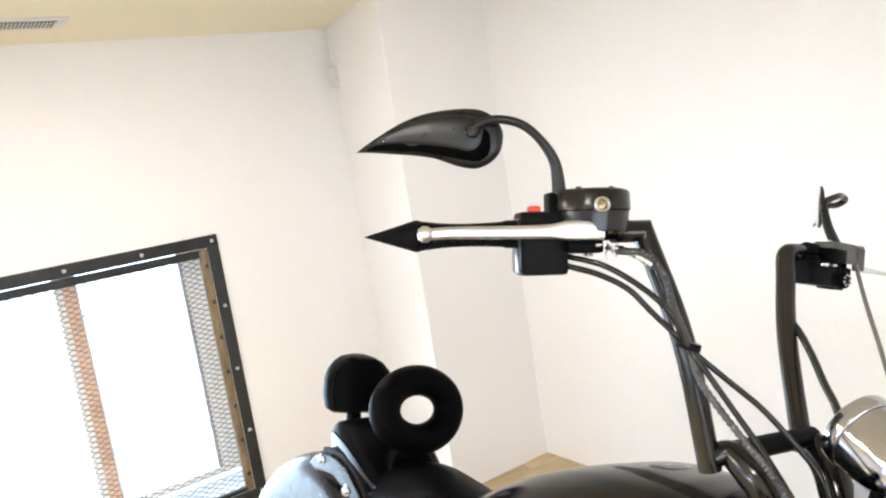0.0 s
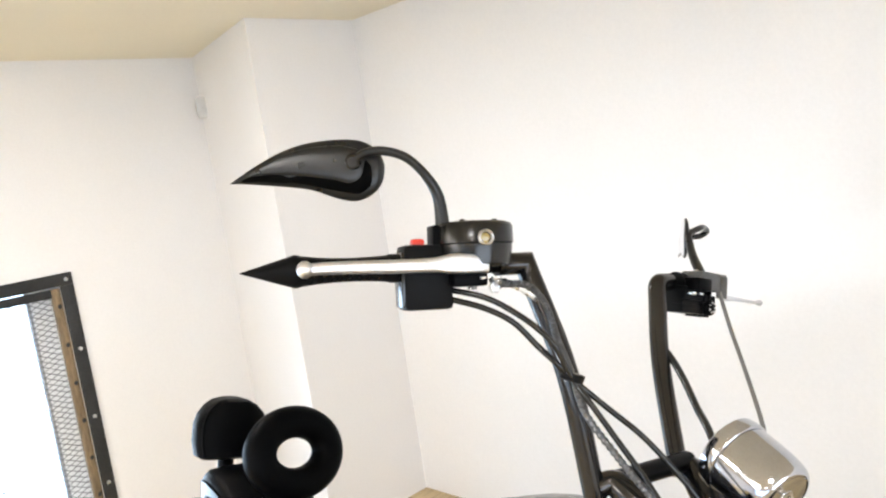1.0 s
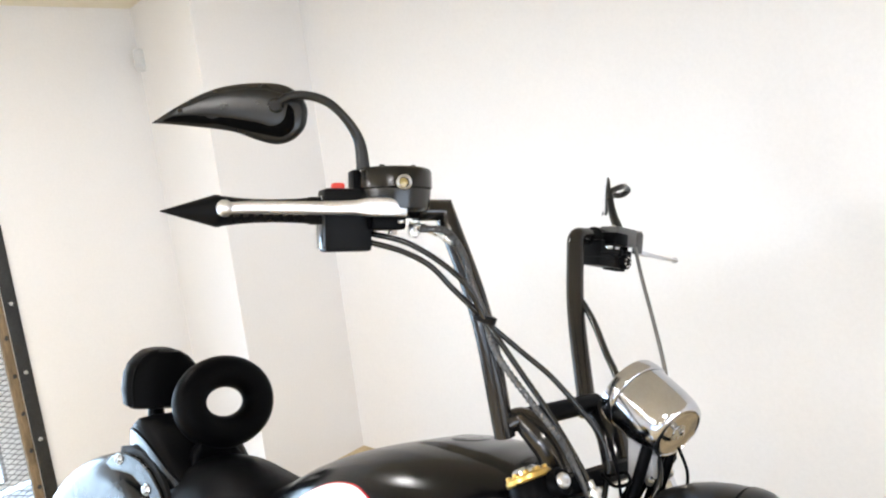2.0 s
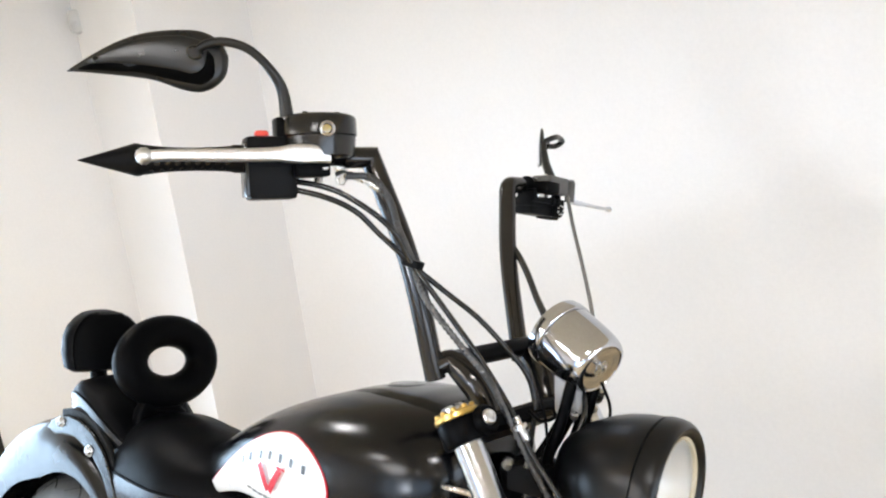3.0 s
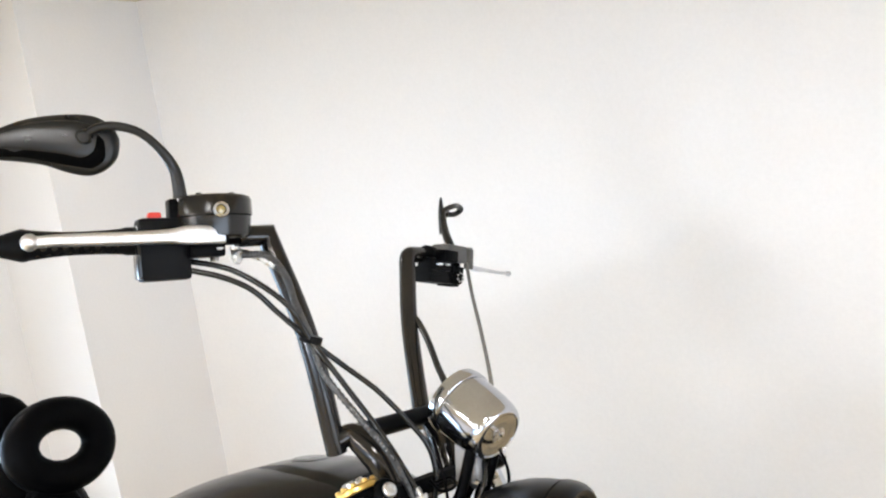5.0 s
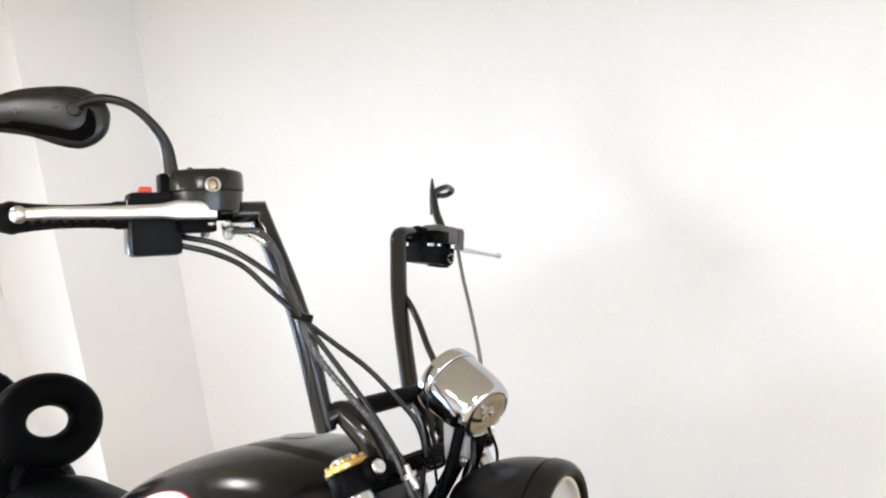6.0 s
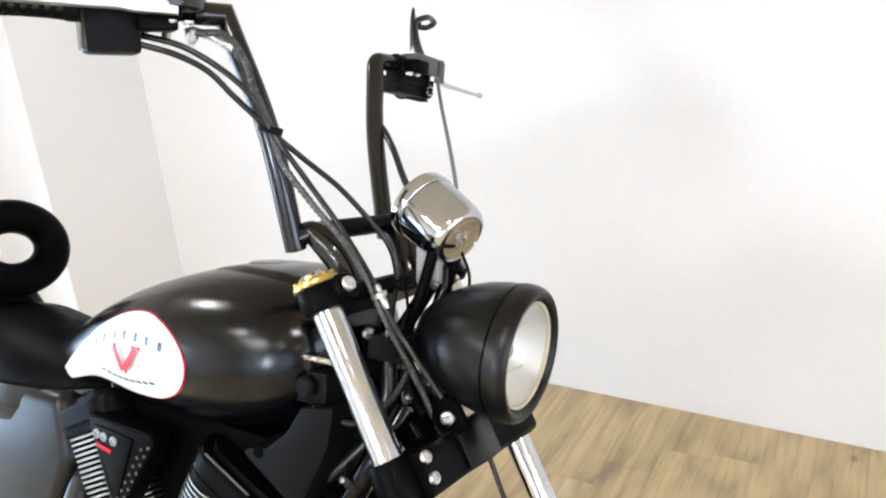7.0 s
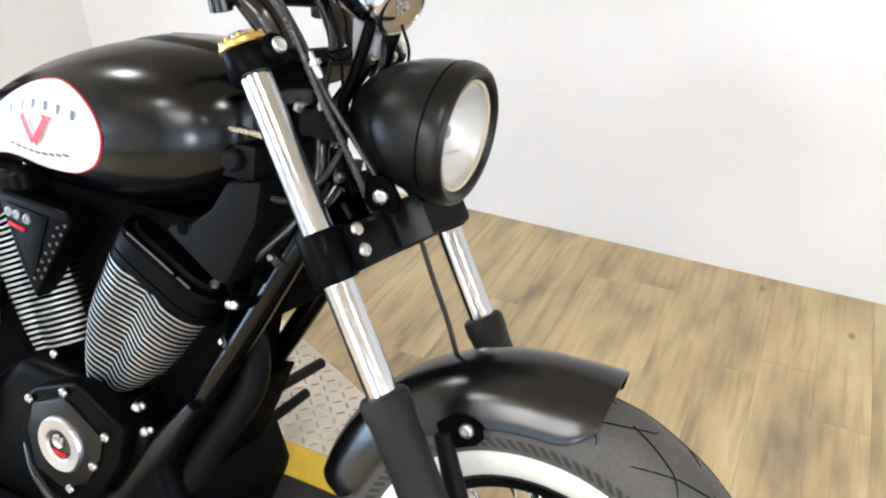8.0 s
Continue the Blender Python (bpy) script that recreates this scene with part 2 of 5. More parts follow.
def oak(name):
    """Oak-look vinyl planks: long streaks, broad tone patches and knots, a tone for each plank."""
    m = bpy.data.materials.new(name)
    m.use_nodes = True
    nt = m.node_tree
    b = nt.nodes["Principled BSDF"]
    b.inputs["Roughness"].default_value = 0.42
    geo, info = nt.nodes.new("ShaderNodeNewGeometry"), nt.nodes.new("ShaderNodeObjectInfo")
    shift = nt.nodes.new("ShaderNodeVectorMath")
    shift.operation = "MULTIPLY_ADD"
    shift.inputs[1].default_value = (0.10, 0.45, 0.0)
    nt.links.new(info.outputs["Random"], shift.inputs[0])
    nt.links.new(geo.outputs["Position"], shift.inputs[2])

    def streak(scale, sx, sy, detail):
        mp = nt.nodes.new("ShaderNodeMapping")
        mp.inputs["Scale"].default_value = (sx, sy, 1)
        nt.links.new(shift.outputs[0], mp.inputs[0])
        n = nt.nodes.new("ShaderNodeTexNoise")
        n.inputs["Scale"].default_value, n.inputs["Detail"].default_value, n.inputs["Distortion"].default_value = scale, detail, 0.2
        nt.links.new(mp.outputs[0], n.inputs["Vector"])
        return n.outputs["Fac"]

    def ramp(socket, stops):
        r = nt.nodes.new("ShaderNodeValToRGB")
        r.color_ramp.elements[0].position, r.color_ramp.elements[0].color = stops[0][0], (*stops[0][1], 1)
        r.color_ramp.elements[1].position, r.color_ramp.elements[1].color = stops[-1][0], (*stops[-1][1], 1)
        for p, c in stops[1:-1]:
            r.color_ramp.elements.new(p).color = (*c, 1)
        nt.links.new(socket, r.inputs[0])
        return r.outputs[0]

    def mix(kind, fac, a, c):
        k = nt.nodes.new("ShaderNodeMix")
        k.data_type, k.blend_type = "RGBA", kind
        if isinstance(fac, float):
            k.inputs["Factor"].default_value = fac
        else:
            nt.links.new(fac, k.inputs["Factor"])
        nt.links.new(a, k.inputs["A"])
        nt.links.new(c, k.inputs["B"])
        return k.outputs["Result"]

    broad = ramp(streak(2.6, 2.6, 0.9, 6), ((0.28, (0.28, 0.218, 0.150)), (0.44, (0.46, 0.352, 0.200)), (0.58, (0.57, 0.442, 0.250)), (0.74, (0.68, 0.568, 0.370))))
    fine = ramp(streak(7.0, 8.0, 0.38, 9), ((0.30, (0.80, 0.79, 0.78)), (0.48, (1, 1, 1)), (0.72, (1.08, 1.08, 1.06))))
    dark = ramp(streak(3.4, 5.0, 0.7, 8), ((0.53, (1, 1, 1)), (0.72, (0.68, 0.68, 0.69))))
    tone = ramp(info.outputs["Random"], ((0.0, (0.92, 0.91, 0.90)), (0.5, (1, 1, 1)), (1.0, (1.04, 1.04, 1.03))))
    spots = nt.nodes.new("ShaderNodeTexVoronoi")
    squash = nt.nodes.new("ShaderNodeMapping")
    squash.inputs["Scale"].default_value = (1.0, 0.55, 1.0)
    spots.inputs["Scale"].default_value = 5.5
    nt.links.new(shift.outputs[0], squash.inputs[0])
    nt.links.new(squash.outputs[0], spots.inputs["Vector"])
    knots = ramp(spots.outputs["Distance"], ((0.03, (0.50, 0.44, 0.40)), (0.085, (1, 1, 1))))
    col = mix("MULTIPLY", 1.0, mix("MULTIPLY", 1.0, mix("MULTIPLY", 1.0, mix("MULTIPLY", 1.0, broad, fine), dark), tone), knots)
    nt.links.new(col, b.inputs["Base Color"])
    bp = nt.nodes.new("ShaderNodeBump")
    bp.inputs["Strength"].default_value, bp.inputs["Distance"].default_value = 0.2, 0.001
    nt.links.new(streak(14.0, 9.0, 0.6, 6), bp.inputs["Height"])
    nt.links.new(bp.outputs[0], b.inputs["Normal"])
    return m


OAK = oak("oak_look_vinyl")

# ---- mesh helpers ----


def mesh_of(name, verts, faces, smooth=True, sharp=40):
    me = bpy.data.meshes.new(name)
    me.from_pydata([tuple(map(float, v)) for v in verts], [], faces)
    me.update()
    bm = bmesh.new()
    bm.from_mesh(me)
    bmesh.ops.recalc_face_normals(bm, faces=bm.faces)
    bm.to_mesh(me)
    bm.free()
    if smooth:
        me.shade_smooth()
        me.set_sharp_from_angle(angle=radians(sharp))
    return me


def part(name, me, mat, parent=None, label=""):
    if isinstance(me, bmesh.types.BMesh):
        bm, me = me, bpy.data.meshes.new(name)
        bm.to_mesh(me)
        bm.free()
        me.shade_smooth()
        me.set_sharp_from_angle(angle=radians(40))
    if not me.materials:
        me.materials.append(mat)
    ob = new(name, me)
    ob.parent = parent
    return tagged(ob, label)


def thing(name, label, category, kind="", group="", at=None):
    ob = new(name)
    ob.empty_display_size = 0.05
    if at is not None:
        ob.matrix_world = at
    return tagged(ob, label, category, group, kind)


def unit(v):
    v = np.asarray(v, float)
    return v / np.linalg.norm(v)


def smooth_path(points, steps=6):
    """Catmull-Rom through the points."""
    p = [np.asarray(q, float) for q in points]
    p = [2 * p[0] - p[1]] + p + [2 * p[-1] - p[-2]]
    out = []
    for i in range(1, len(p) - 2):
        for k in range(steps):
            t = k / steps
            out.append(0.5 * (2 * p[i] + (p[i + 1] - p[i - 1]) * t + (2 * p[i - 1] - 5 * p[i] + 4 * p[i + 1] - p[i + 2]) * t * t
                              + (3 * p[i] - p[i - 1] - 3 * p[i + 1] + p[i + 2]) * t ** 3))
    out.append(p[-2])
    return out


def loft(rings, caps=True, closed=True):
    """Skin through rings of equal count."""
    n = len(rings[0])
    verts = [v for r in rings for v in r]
    faces = []
    for i in range(len(rings) - 1):
        for j in range(n if closed else n - 1):
            k = (j + 1) % n
            faces.append((i * n + j, i * n + k, (i + 1) * n + k, (i + 1) * n + j))
    if caps:
        faces.append(tuple(reversed(range(n))))
        faces.append(tuple(range((len(rings) - 1) * n, len(rings) * n)))
    return verts, faces


def frames_along(path):
    path = [np.asarray(p, float) for p in path]
    tang = [unit(path[min(i + 1, len(path) - 1)] - path[max(i - 1, 0)]) for i in range(len(path))]
    a = np.array([0, 0, 1.0]) if abs(tang[0][2]) < 0.9 else np.array([1.0, 0, 0])
    x = unit(np.cross(tang[0], a))
    out = []
    for p, t in zip(path, tang):
        x = unit(x - t * (x @ t))
        out.append((p, t, x, np.cross(t, x)))
    return out


def tube(path, radius, seg=12, mitre=False):
    """Round tube along a path; radius may be a list; mitre keeps sharp bends round in section."""
    fr = frames_along(path)
    rad = radius if isinstance(radius, (list, tuple, np.ndarray)) else [radius] * len(fr)
    rings = []
    for i, ((p, t, x, y), r) in enumerate(zip(fr, rad)):
        ring = [r * (math.cos(a) * x + math.sin(a) * y) for a in np.linspace(0, 2 * math.pi, seg, endpoint=False)]
        if mitre and 0 < i < len(fr) - 1:
            d1, d2 = unit(fr[i][0] - fr[i - 1][0]), unit(fr[i + 1][0] - fr[i][0])
            n = unit(d1 + d2)
            flat = [c - d1 * (c @ d1) for c in ring]
            ring = [r * unit(c) - d1 * ((r * unit(c)) @ n) / (d1 @ n) for c in flat]
        rings.append([p + c for c in ring])
    v, f = loft(rings)
    return mesh_of("tube", v, f)


def lathe(profile, at, axis, seg=32, sharp=40, caps=True):
    """Profile of (distance along the axis, radius)."""
    axis = unit(axis)
    a = np.array([0, 0, 1.0]) if abs(axis[2]) < 0.9 else np.array([1.0, 0, 0])
    x = unit(np.cross(axis, a))
    y = np.cross(axis, x)
    at = np.asarray(at, float)
    rings = [[at + h * axis + max(r, 0.0004) * (math.cos(t) * x + math.sin(t) * y) for t in np.linspace(0, 2 * math.pi, seg, endpoint=False)] for h, r in profile]
    v, f = loft(rings, caps)
    return mesh_of("lathe", v, f, sharp=sharp)


def bevelled(bm, width, segments=2):
    bmesh.ops.recalc_face_normals(bm, faces=bm.faces)
    edges = [e for e in bm.edges if len(e.link_faces) == 2 and e.calc_face_angle(0) > 0.5]
    if width:
        bmesh.ops.bevel(bm, geom=edges, offset=width, segments=segments, affect="EDGES", profile=0.6)
    return bm


def block(x0, x1, y0, y1, z0, z1, bevel=0.004, turn=None):
    bm = bmesh.new()
    bmesh.ops.create_cube(bm, size=1, matrix=Matrix.Translation(((x0 + x1) / 2, (y0 + y1) / 2, (z0 + z1) / 2)) @ Matrix.Diagonal((x1 - x0, y1 - y0, z1 - z0, 1)))
    bevelled(bm, bevel)
    if turn is not None:
        bmesh.ops.transform(bm, matrix=turn, verts=bm.verts)
    return bm


def slab(outline, v0, v1, bevel=0.004, axis="v", segments=2):
    """A plate: an outline in (u, w), thick from v0 to v1."""
    bm = bmesh.new()
    lift = (lambda a, b, c: (a, c, b)) if axis == "v" else ((lambda a, b, c: (a, b, c)) if axis == "w" else (lambda a, b, c: (c, a, b)))
    lo = [bm.verts.new(lift(a, b, v0)) for a, b in outline]
    hi = [bm.verts.new(lift(a, b, v1)) for a, b in outline]
    n = len(outline)
    bm.faces.new(lo)
    bm.faces.new(hi[::-1])
    for i in range(n):
        bm.faces.new((lo[i], hi[i], hi[(i + 1) % n], lo[(i + 1) % n]))
    return bevelled(bm, bevel, segments)


def oval(c, a, b, n=28, p=2.0):
    """Superellipse ring round c with half axes a and b (vectors)."""
    c, a, b = (np.asarray(q, float) for q in (c, a, b))
    out = []
    for t in np.linspace(0, 2 * math.pi, n, endpoint=False):
        ct, st = math.cos(t), math.sin(t)
        out.append(c + a * math.copysign(abs(ct) ** (2 / p), ct) + b * math.copysign(abs(st) ** (2 / p), st))
    return out


def bolt(at, axis, radius, parent, mat=None, name="bolt"):
    """Domed hexagon-socket bolt head."""
    r = radius
    return part(name, lathe([(0, r), (0.35 * r, r), (0.6 * r, 0.85 * r), (0.68 * r, 0.55 * r), (0.45 * r, 0.5 * r), (0.4 * r, 0.1 * r)], at, axis, 14), mat or STEEL, parent)


# ---- the room ----
XF, YW, XB, HC = -3.0, 1.95, -3.908, 2.44
# Unseen far walls stand well back to weaken bounced light.
X1, Y1 = 7.0, -8.5
YC = 1.342
WY0, WY1, WZ0, WZ1 = -2.75, 0.655, 0.05, 1.375


def plain(name, x0, x1, y0, y1, z0, z1, mat, label, category="wall"):
    ob = part(name, block(x0, x1, y0, y1, z0, z1, 0), mat)
    return tagged(ob, label, category, kind="structure")


wall_side = plain("wall_north", XF, X1, YW, YW + 0.15, 0, HC, PAINT, "warm white painted plain side wall")
tagged(part("wall_chase", slab([(XF, YC), (XF, YW + 0.001), (XB - 0.15, YW + 0.001), (XB - 0.15, 1.59), (XB, 1.555)], 0, HC, 0, "w"), PAINT), "warm white painted boxed-out corner wall", "wall", kind="structure")
bm = bmesh.new()
for y0, y1, z0, z1 in ((WY1, 1.555, 0, HC), (Y1, WY0, 0, HC), (WY0, WY1, WZ1, HC), (WY0, WY1, 0, WZ0)):
    bmesh.ops.create_cube(bm, size=1, matrix=Matrix.Translation((XB - 0.075, (y0 + y1) / 2, (z0 + z1) / 2)) @ Matrix.Diagonal((0.15, y1 - y0, z1 - z0, 1)))
tagged(part("wall_west", bm, PAINT), "warm white painted wall with a low window opening", "wall", kind="structure")
bm = bmesh.new()
for x0, x1, z0, z1 in ((XB - 0.15, -3.6, 0, HC), (4.6, X1, 0, HC), (-3.6, 4.6, 2.25, HC), (-3.6, 4.6, 0, 0.25)):
    bmesh.ops.create_cube(bm, size=1, matrix=Matrix.Translation(((x0 + x1) / 2, Y1 - 0.075, (z0 + z1) / 2)) @ Matrix.Diagonal((x1 - x0, 0.15, z1 - z0, 1)))
tagged(part("wall_south", bm, PAINT), "warm white painted wall with a shopfront opening", "wall", kind="structure")
# The opening in this unseen wall is added to let end light in.
bm = bmesh.new()
for y0, y1, z0, z1 in ((Y1 - 0.15, -6.0, 0, HC), (0.8, YW + 0.15, 0, HC), (-6.0, 0.8, 2.25, HC), (-6.0, 0.8, 0, 0.25)):
    bmesh.ops.create_cube(bm, size=1, matrix=Matrix.Translation((X1 + 0.075, (y0 + y1) / 2, (z0 + z1) / 2)) @ Matrix.Diagonal((0.15, y1 - y0, z1 - z0, 1)))
tagged(part("wall_east", bm, PAINT), "warm white painted end wall with an added opening for light", "wall", kind="structure")
plain("ceiling", XB - 0.15, X1 + 0.15, Y1 - 0.15, YW + 0.15, HC, HC + 0.12, CEIL, "cream painted plaster ceiling", "ceiling")
plain("floor", XB - 0.15, X1 + 0.15, Y1 - 0.15, YW + 0.15, -0.15, -0.006, DARK_DECK, "subfloor under oak look planks", "floor")
plain("ground", -400, 400, -400, 400, -0.4, -0.16, CONCRETE, "pale concrete ground outside the shop", "ground")

# ---- the motorcycle ----
LEAN = 15.5
bike = thing("motorcycle", "black cruiser motorcycle with tall handlebars leaning on its kickstand", "motorcycle",
             at=Matrix.Translation((0, 0.009, 0)) @ Matrix.Rotation(radians(-LEAN), 4, "X"))
AXLE = np.array([-0.09, 0, 0.475])
UP = np.array([-0.515, 0, 0.857])
FWD = np.array([0.857, 0, 0.515])


def fork_at(s, v=0.0, f=0.0):
    """s up the fork from the axle, v to the left, f square to it, forward."""
    return AXLE + s * UP + np.array([0, v, 0]) + f * FWD


def wheel(axle, radius, name):
    """Spoked wheel with a whitewall tyre."""
    w = part(name, lathe([(-0.05, 0.012), (-0.05, 0.035), (-0.03, 0.03), (0.03, 0.03), (0.05, 0.035), (0.05, 0.012)], axle, (0, 1, 0), 24), CHROME, bike)
    prof = [(-0.045, 0.205), (-0.058, 0.218), (-0.068, 0.250), (-0.070, 0.275), (-0.064, 0.302), (-0.045, 0.324), (-0.02, 0.334), (0, 0.336)]
    prof = prof + [(-h, r) for h, r in prof[-2::-1]]
    prof = [(h, r * radius / 0.336) for h, r in prof]
    rings = []
    seg = 96
    for k in range(seg):
        a = 2 * math.pi * k / seg
        d = np.array([math.cos(a), 0, math.sin(a)])
        rings.append([np.asarray(axle) + d * r + np.array([0, h, 0]) for h, r in prof])
    rings.append(rings[0])
    v, f = loft(rings, caps=False, closed=False)
    tyre = part("tyre", mesh_of("tyre", v, f), TYRE, w, "black tyre with a curved tread")
    for side in (-1, 1):
        ring_rows = []
        for k in range(seg + 1):
            a = 2 * math.pi * k / seg
            d = np.array([math.cos(a), 0, math.sin(a)])
            ring_rows.append([np.asarray(axle) + d * r * radius / 0.336 + np.array([0, side * h, 0]) for r, h in ((0.208, 0.050), (0.212, 0.0585), (0.222, 0.0645), (0.236, 0.0695), (0.247, 0.0715), (0.252, 0.0700), (0.253, 0.066))])
        v, f = loft(ring_rows, caps=False, closed=False)
        part("whitewall", mesh_of("whitewall", v, f), WHITEWALL, w, "broad white sidewall band")
    # Tread grooves drawn as thin raised strips, their shade in the colour.
    groove = []
    for k in range(16):
        for side in (-1, 1):
            for turn, h0, span, sweep in ((0.0, 0.002, 0.060, 0.42), (0.19, 0.062, -0.040, 0.30)):
                a0 = 2 * math.pi * (k + (0.5 if side > 0 else 0)) / 16 + turn
                pts = []
                for j in range(15):
                    t = j / 14
                    h = h0 + span * t
                    a = a0 + sweep * t ** 1.6
                    rr = float(np.interp(h, (0, 0.02, 0.045, 0.064, 0.07), (0.3361, 0.3341, 0.3241, 0.3024, 0.275))) * radius / 0.336
                    pts.append(np.asarray(axle) + np.array([math.cos(a) * rr, side * h, math.sin(a) * rr]))
                groove.append(pts)
    verts, faces = [], []
    for pts in groove:
        me_v, me_f = loft([[p + 0.0016 * (math.cos(q) * 0.4 * unit(p - np.asarray(axle) - [0, (p - axle)[1], 0]) + math.sin(q) * np.array([0.3, 1, 0])) for q in np.linspace(0, 2 * math.pi, 6, endpoint=False)] for p in pts])
        base = len(verts)
        verts += me_v
        faces += [tuple(base + i for i in fc) for fc in me_f]
    part("tread_groove", mesh_of("grooves", verts, faces), BLACK_DEEP, w, "thin dark strips for the shaded tread grooves")["kind"] = "stuff"
    # Shoulder notches laid on as flat patches with shade in the colour.
    verts, faces = [], []
    for k in range(110):
        a = 2 * math.pi * k / 110
        for side in (-1, 1):
            base = len(verts)
            for da in (-0.017, 0.017):
                for r, h in ((0.259, 0.0700), (0.2655, 0.0706), (0.273, 0.0704)):
                    q = a + da + 0.05 * (r - 0.259) / 0.014
                    verts.append(np.asarray(axle) + np.array([math.cos(q) * r, side * h, math.sin(q) * r]) * np.array([radius / 0.336, 1, radius / 0.336]))
            faces += [(base, base + 1, base + 4, base + 3), (base + 1, base + 2, base + 5, base + 4)]
    part("shoulder_notch", mesh_of("notches", verts, faces), NOTCH, w, "dark patches for the shaded notches round the tyre shoulder")["kind"] = "stuff"
    part("rim", lathe([(-0.052, 0.190), (-0.056, 0.206), (-0.050, 0.212), (-0.038, 0.200), (0.038, 0.200), (0.050, 0.212), (0.056, 0.206), (0.052, 0.190), (0.03, 0.186), (-0.03, 0.186), (-0.052, 0.190)], axle, (0, 1, 0), 64, caps=False), BLACK_GLOSS, w, "gloss black rim")
    for k in range(40):
        a = 2 * math.pi * k / 40
        side = 1 if k % 2 else -1
        b = a + (0.28 if (k // 2) % 2 else -0.28)
        p0 = np.asarray(axle) + np.array([0.033 * math.cos(a), side * 0.042, 0.033 * math.sin(a)])
        p1 = np.asarray(axle) + np.array([0.19 * math.cos(b), side * 0.012, 0.19 * math.sin(b)])
        part("spoke", tube([p0, p1], 0.0022, 6), CHROME, w)
    return w


wheel(AXLE, 0.336, "front_wheel")
wheel(np.array([-1.82, 0, 0.475]), 0.336, "rear_wheel")

# forks
SV = 0.165
for side in (-1, 1):
    v = side * SV
    leg = part("fork_tube", lathe([(0.36, 0.0208), (0.862, 0.0208), (0.866, 0.017)], fork_at(0, v), UP, 28), FORK_CHROME, bike, "polished chrome fork tube")
    part("fork_slider", lathe([(-0.03, 0.02), (-0.02, 0.028), (0.10, 0.030), (0.33, 0.031), (0.365, 0.032), (0.372, 0.031), (0.378, 0.028), (0.380, 0.020)], fork_at(0, v), UP, 28), SLIDER, bike, "textured black fork slider")
    part("dust_seal", lathe([(0.355, 0.0335), (0.378, 0.0335), (0.383, 0.030), (0.385, 0.020)], fork_at(0, v), UP, 28), SLIDER, leg)
    part("top_clamp", lathe([(0.812, 0.020), (0.812, 0.0290), (0.815, 0.0312), (0.843, 0.0312), (0.847, 0.029), (0.847, 0.02)], fork_at(0, v), UP, 28), BLACK_SATIN, bike)
    cap = part("fork_cap", lathe([(0.847, 0.020), (0.847, 0.0300), (0.849, 0.0318), (0.854, 0.0318), (0.857, 0.0290), (0.858, 0.021), (0.855, 0.019), (0.855, 0.004)], fork_at(0, v), UP, 36, 20), BRASS, bike, "gold anodised fork cap")
    part("cap_screw", lathe([(0.854, 0.0175), (0.861, 0.0175), (0.864, 0.015), (0.864, 0.007), (0.861, 0.006), (0.861, 0.001)], fork_at(0, v), UP, 24), STEEL, cap)
    for k in range(10):
        a = 2 * math.pi * k / 10
        part("cap_lug", lathe([(0.0, 0.0036), (0.004, 0.0036), (0.005, 0.002)], fork_at(0.8565, v + 0.0262 * math.cos(a), 0.0262 * math.sin(a)), UP, 8), BRASS, cap)
    part("low_clamp", lathe([(0.536, 0.020), (0.536, 0.029), (0.539, 0.031), (0.601, 0.031), (0.604, 0.029), (0.604, 0.02)], fork_at(0, v), UP, 28), BLACK_SATIN, bike)
    part("clamp_ear", lathe([(-0.006, 0.002), (-0.005, 0.018), (0.0, 0.020), (0.018, 0.020), (0.022, 0.017), (0.022, 0.002)], fork_at(0.832, v * 0.93, 0.021), FWD + np.array([0, side * 0.12, 0]), 18), BLACK_SATIN, bike)
    for s in (0.562, 0.590) if side < 0 else ():
        bolt(fork_at(s, v * 0.93, 0.047), FWD + np.array([0, side * 0.2, 0]), 0.009, bike)
    bolt(fork_at(0.833, v * 0.955, 0.0425), FWD + np.array([0, side * 0.25, 0]), 0.0105, bike, ALLOY)


def yoke(s0, s1, f0, f1, mid_f, name):
    """A clamp plate between the two fork legs, waisted in the middle."""
    rings = []
    for v, f_in, f_out in ((-SV * 0.98, f0, f1), (-SV * 0.62, f0 - 0.004, f1 - 0.004), (-SV * 0.34, mid_f - 0.045, f1 - 0.006), (0, mid_f - 0.05, f1 + 0.002), (SV * 0.34, mid_f - 0.045, f1 - 0.006), (SV * 0.62, f0 - 0.004, f1 + 0.002), (SV * 0.98, f0, f1)):
        b = 0.006
        rings.append([fork_at(s, v, f) for s, f in ((s0 + b, f_in), (s0, f_in + b), (s0, f_out - b), (s0 + b, f_out), (s1 - b, f_out), (s1, f_out - b), (s1, f_in + b), (s1 - b, f_in))])
    vv, ff = loft(rings)
    return part(name, mesh_of(name, vv, ff), BLACK_SATIN, bike, "satin black fork yoke")


yoke(0.540, 0.600, -0.020, 0.047, -0.02, "lower_yoke")
yoke(0.814, 0.842, -0.026, 0.028, -0.02, "top_yoke")
rings = []
for v, grow in ((-0.062, 0.0), (-0.056, 0.005), (0.022, 0.005), (0.028, 0.0)):
    rings.append([fork_at(s, v, f) for s, f in ((0.545, 0.02), (0.545, 0.046 + grow), (0.596, 0.046 + grow), (0.603 + grow, 0.040 + grow), (0.603 + grow, 0.02))])
v, f = loft(rings)
part("lamp_mount", mesh_of("lamp_mount", v, f), BLACK_PAINT, bike, "black headlamp mounting block")
part("steering_stem", lathe([(0.545, 0.030), (0.56, 0.032), (0.76, 0.032), (0.78, 0.028)], fork_at(0, 0, -0.055), UP, 24), BLACK_DEEP, bike)

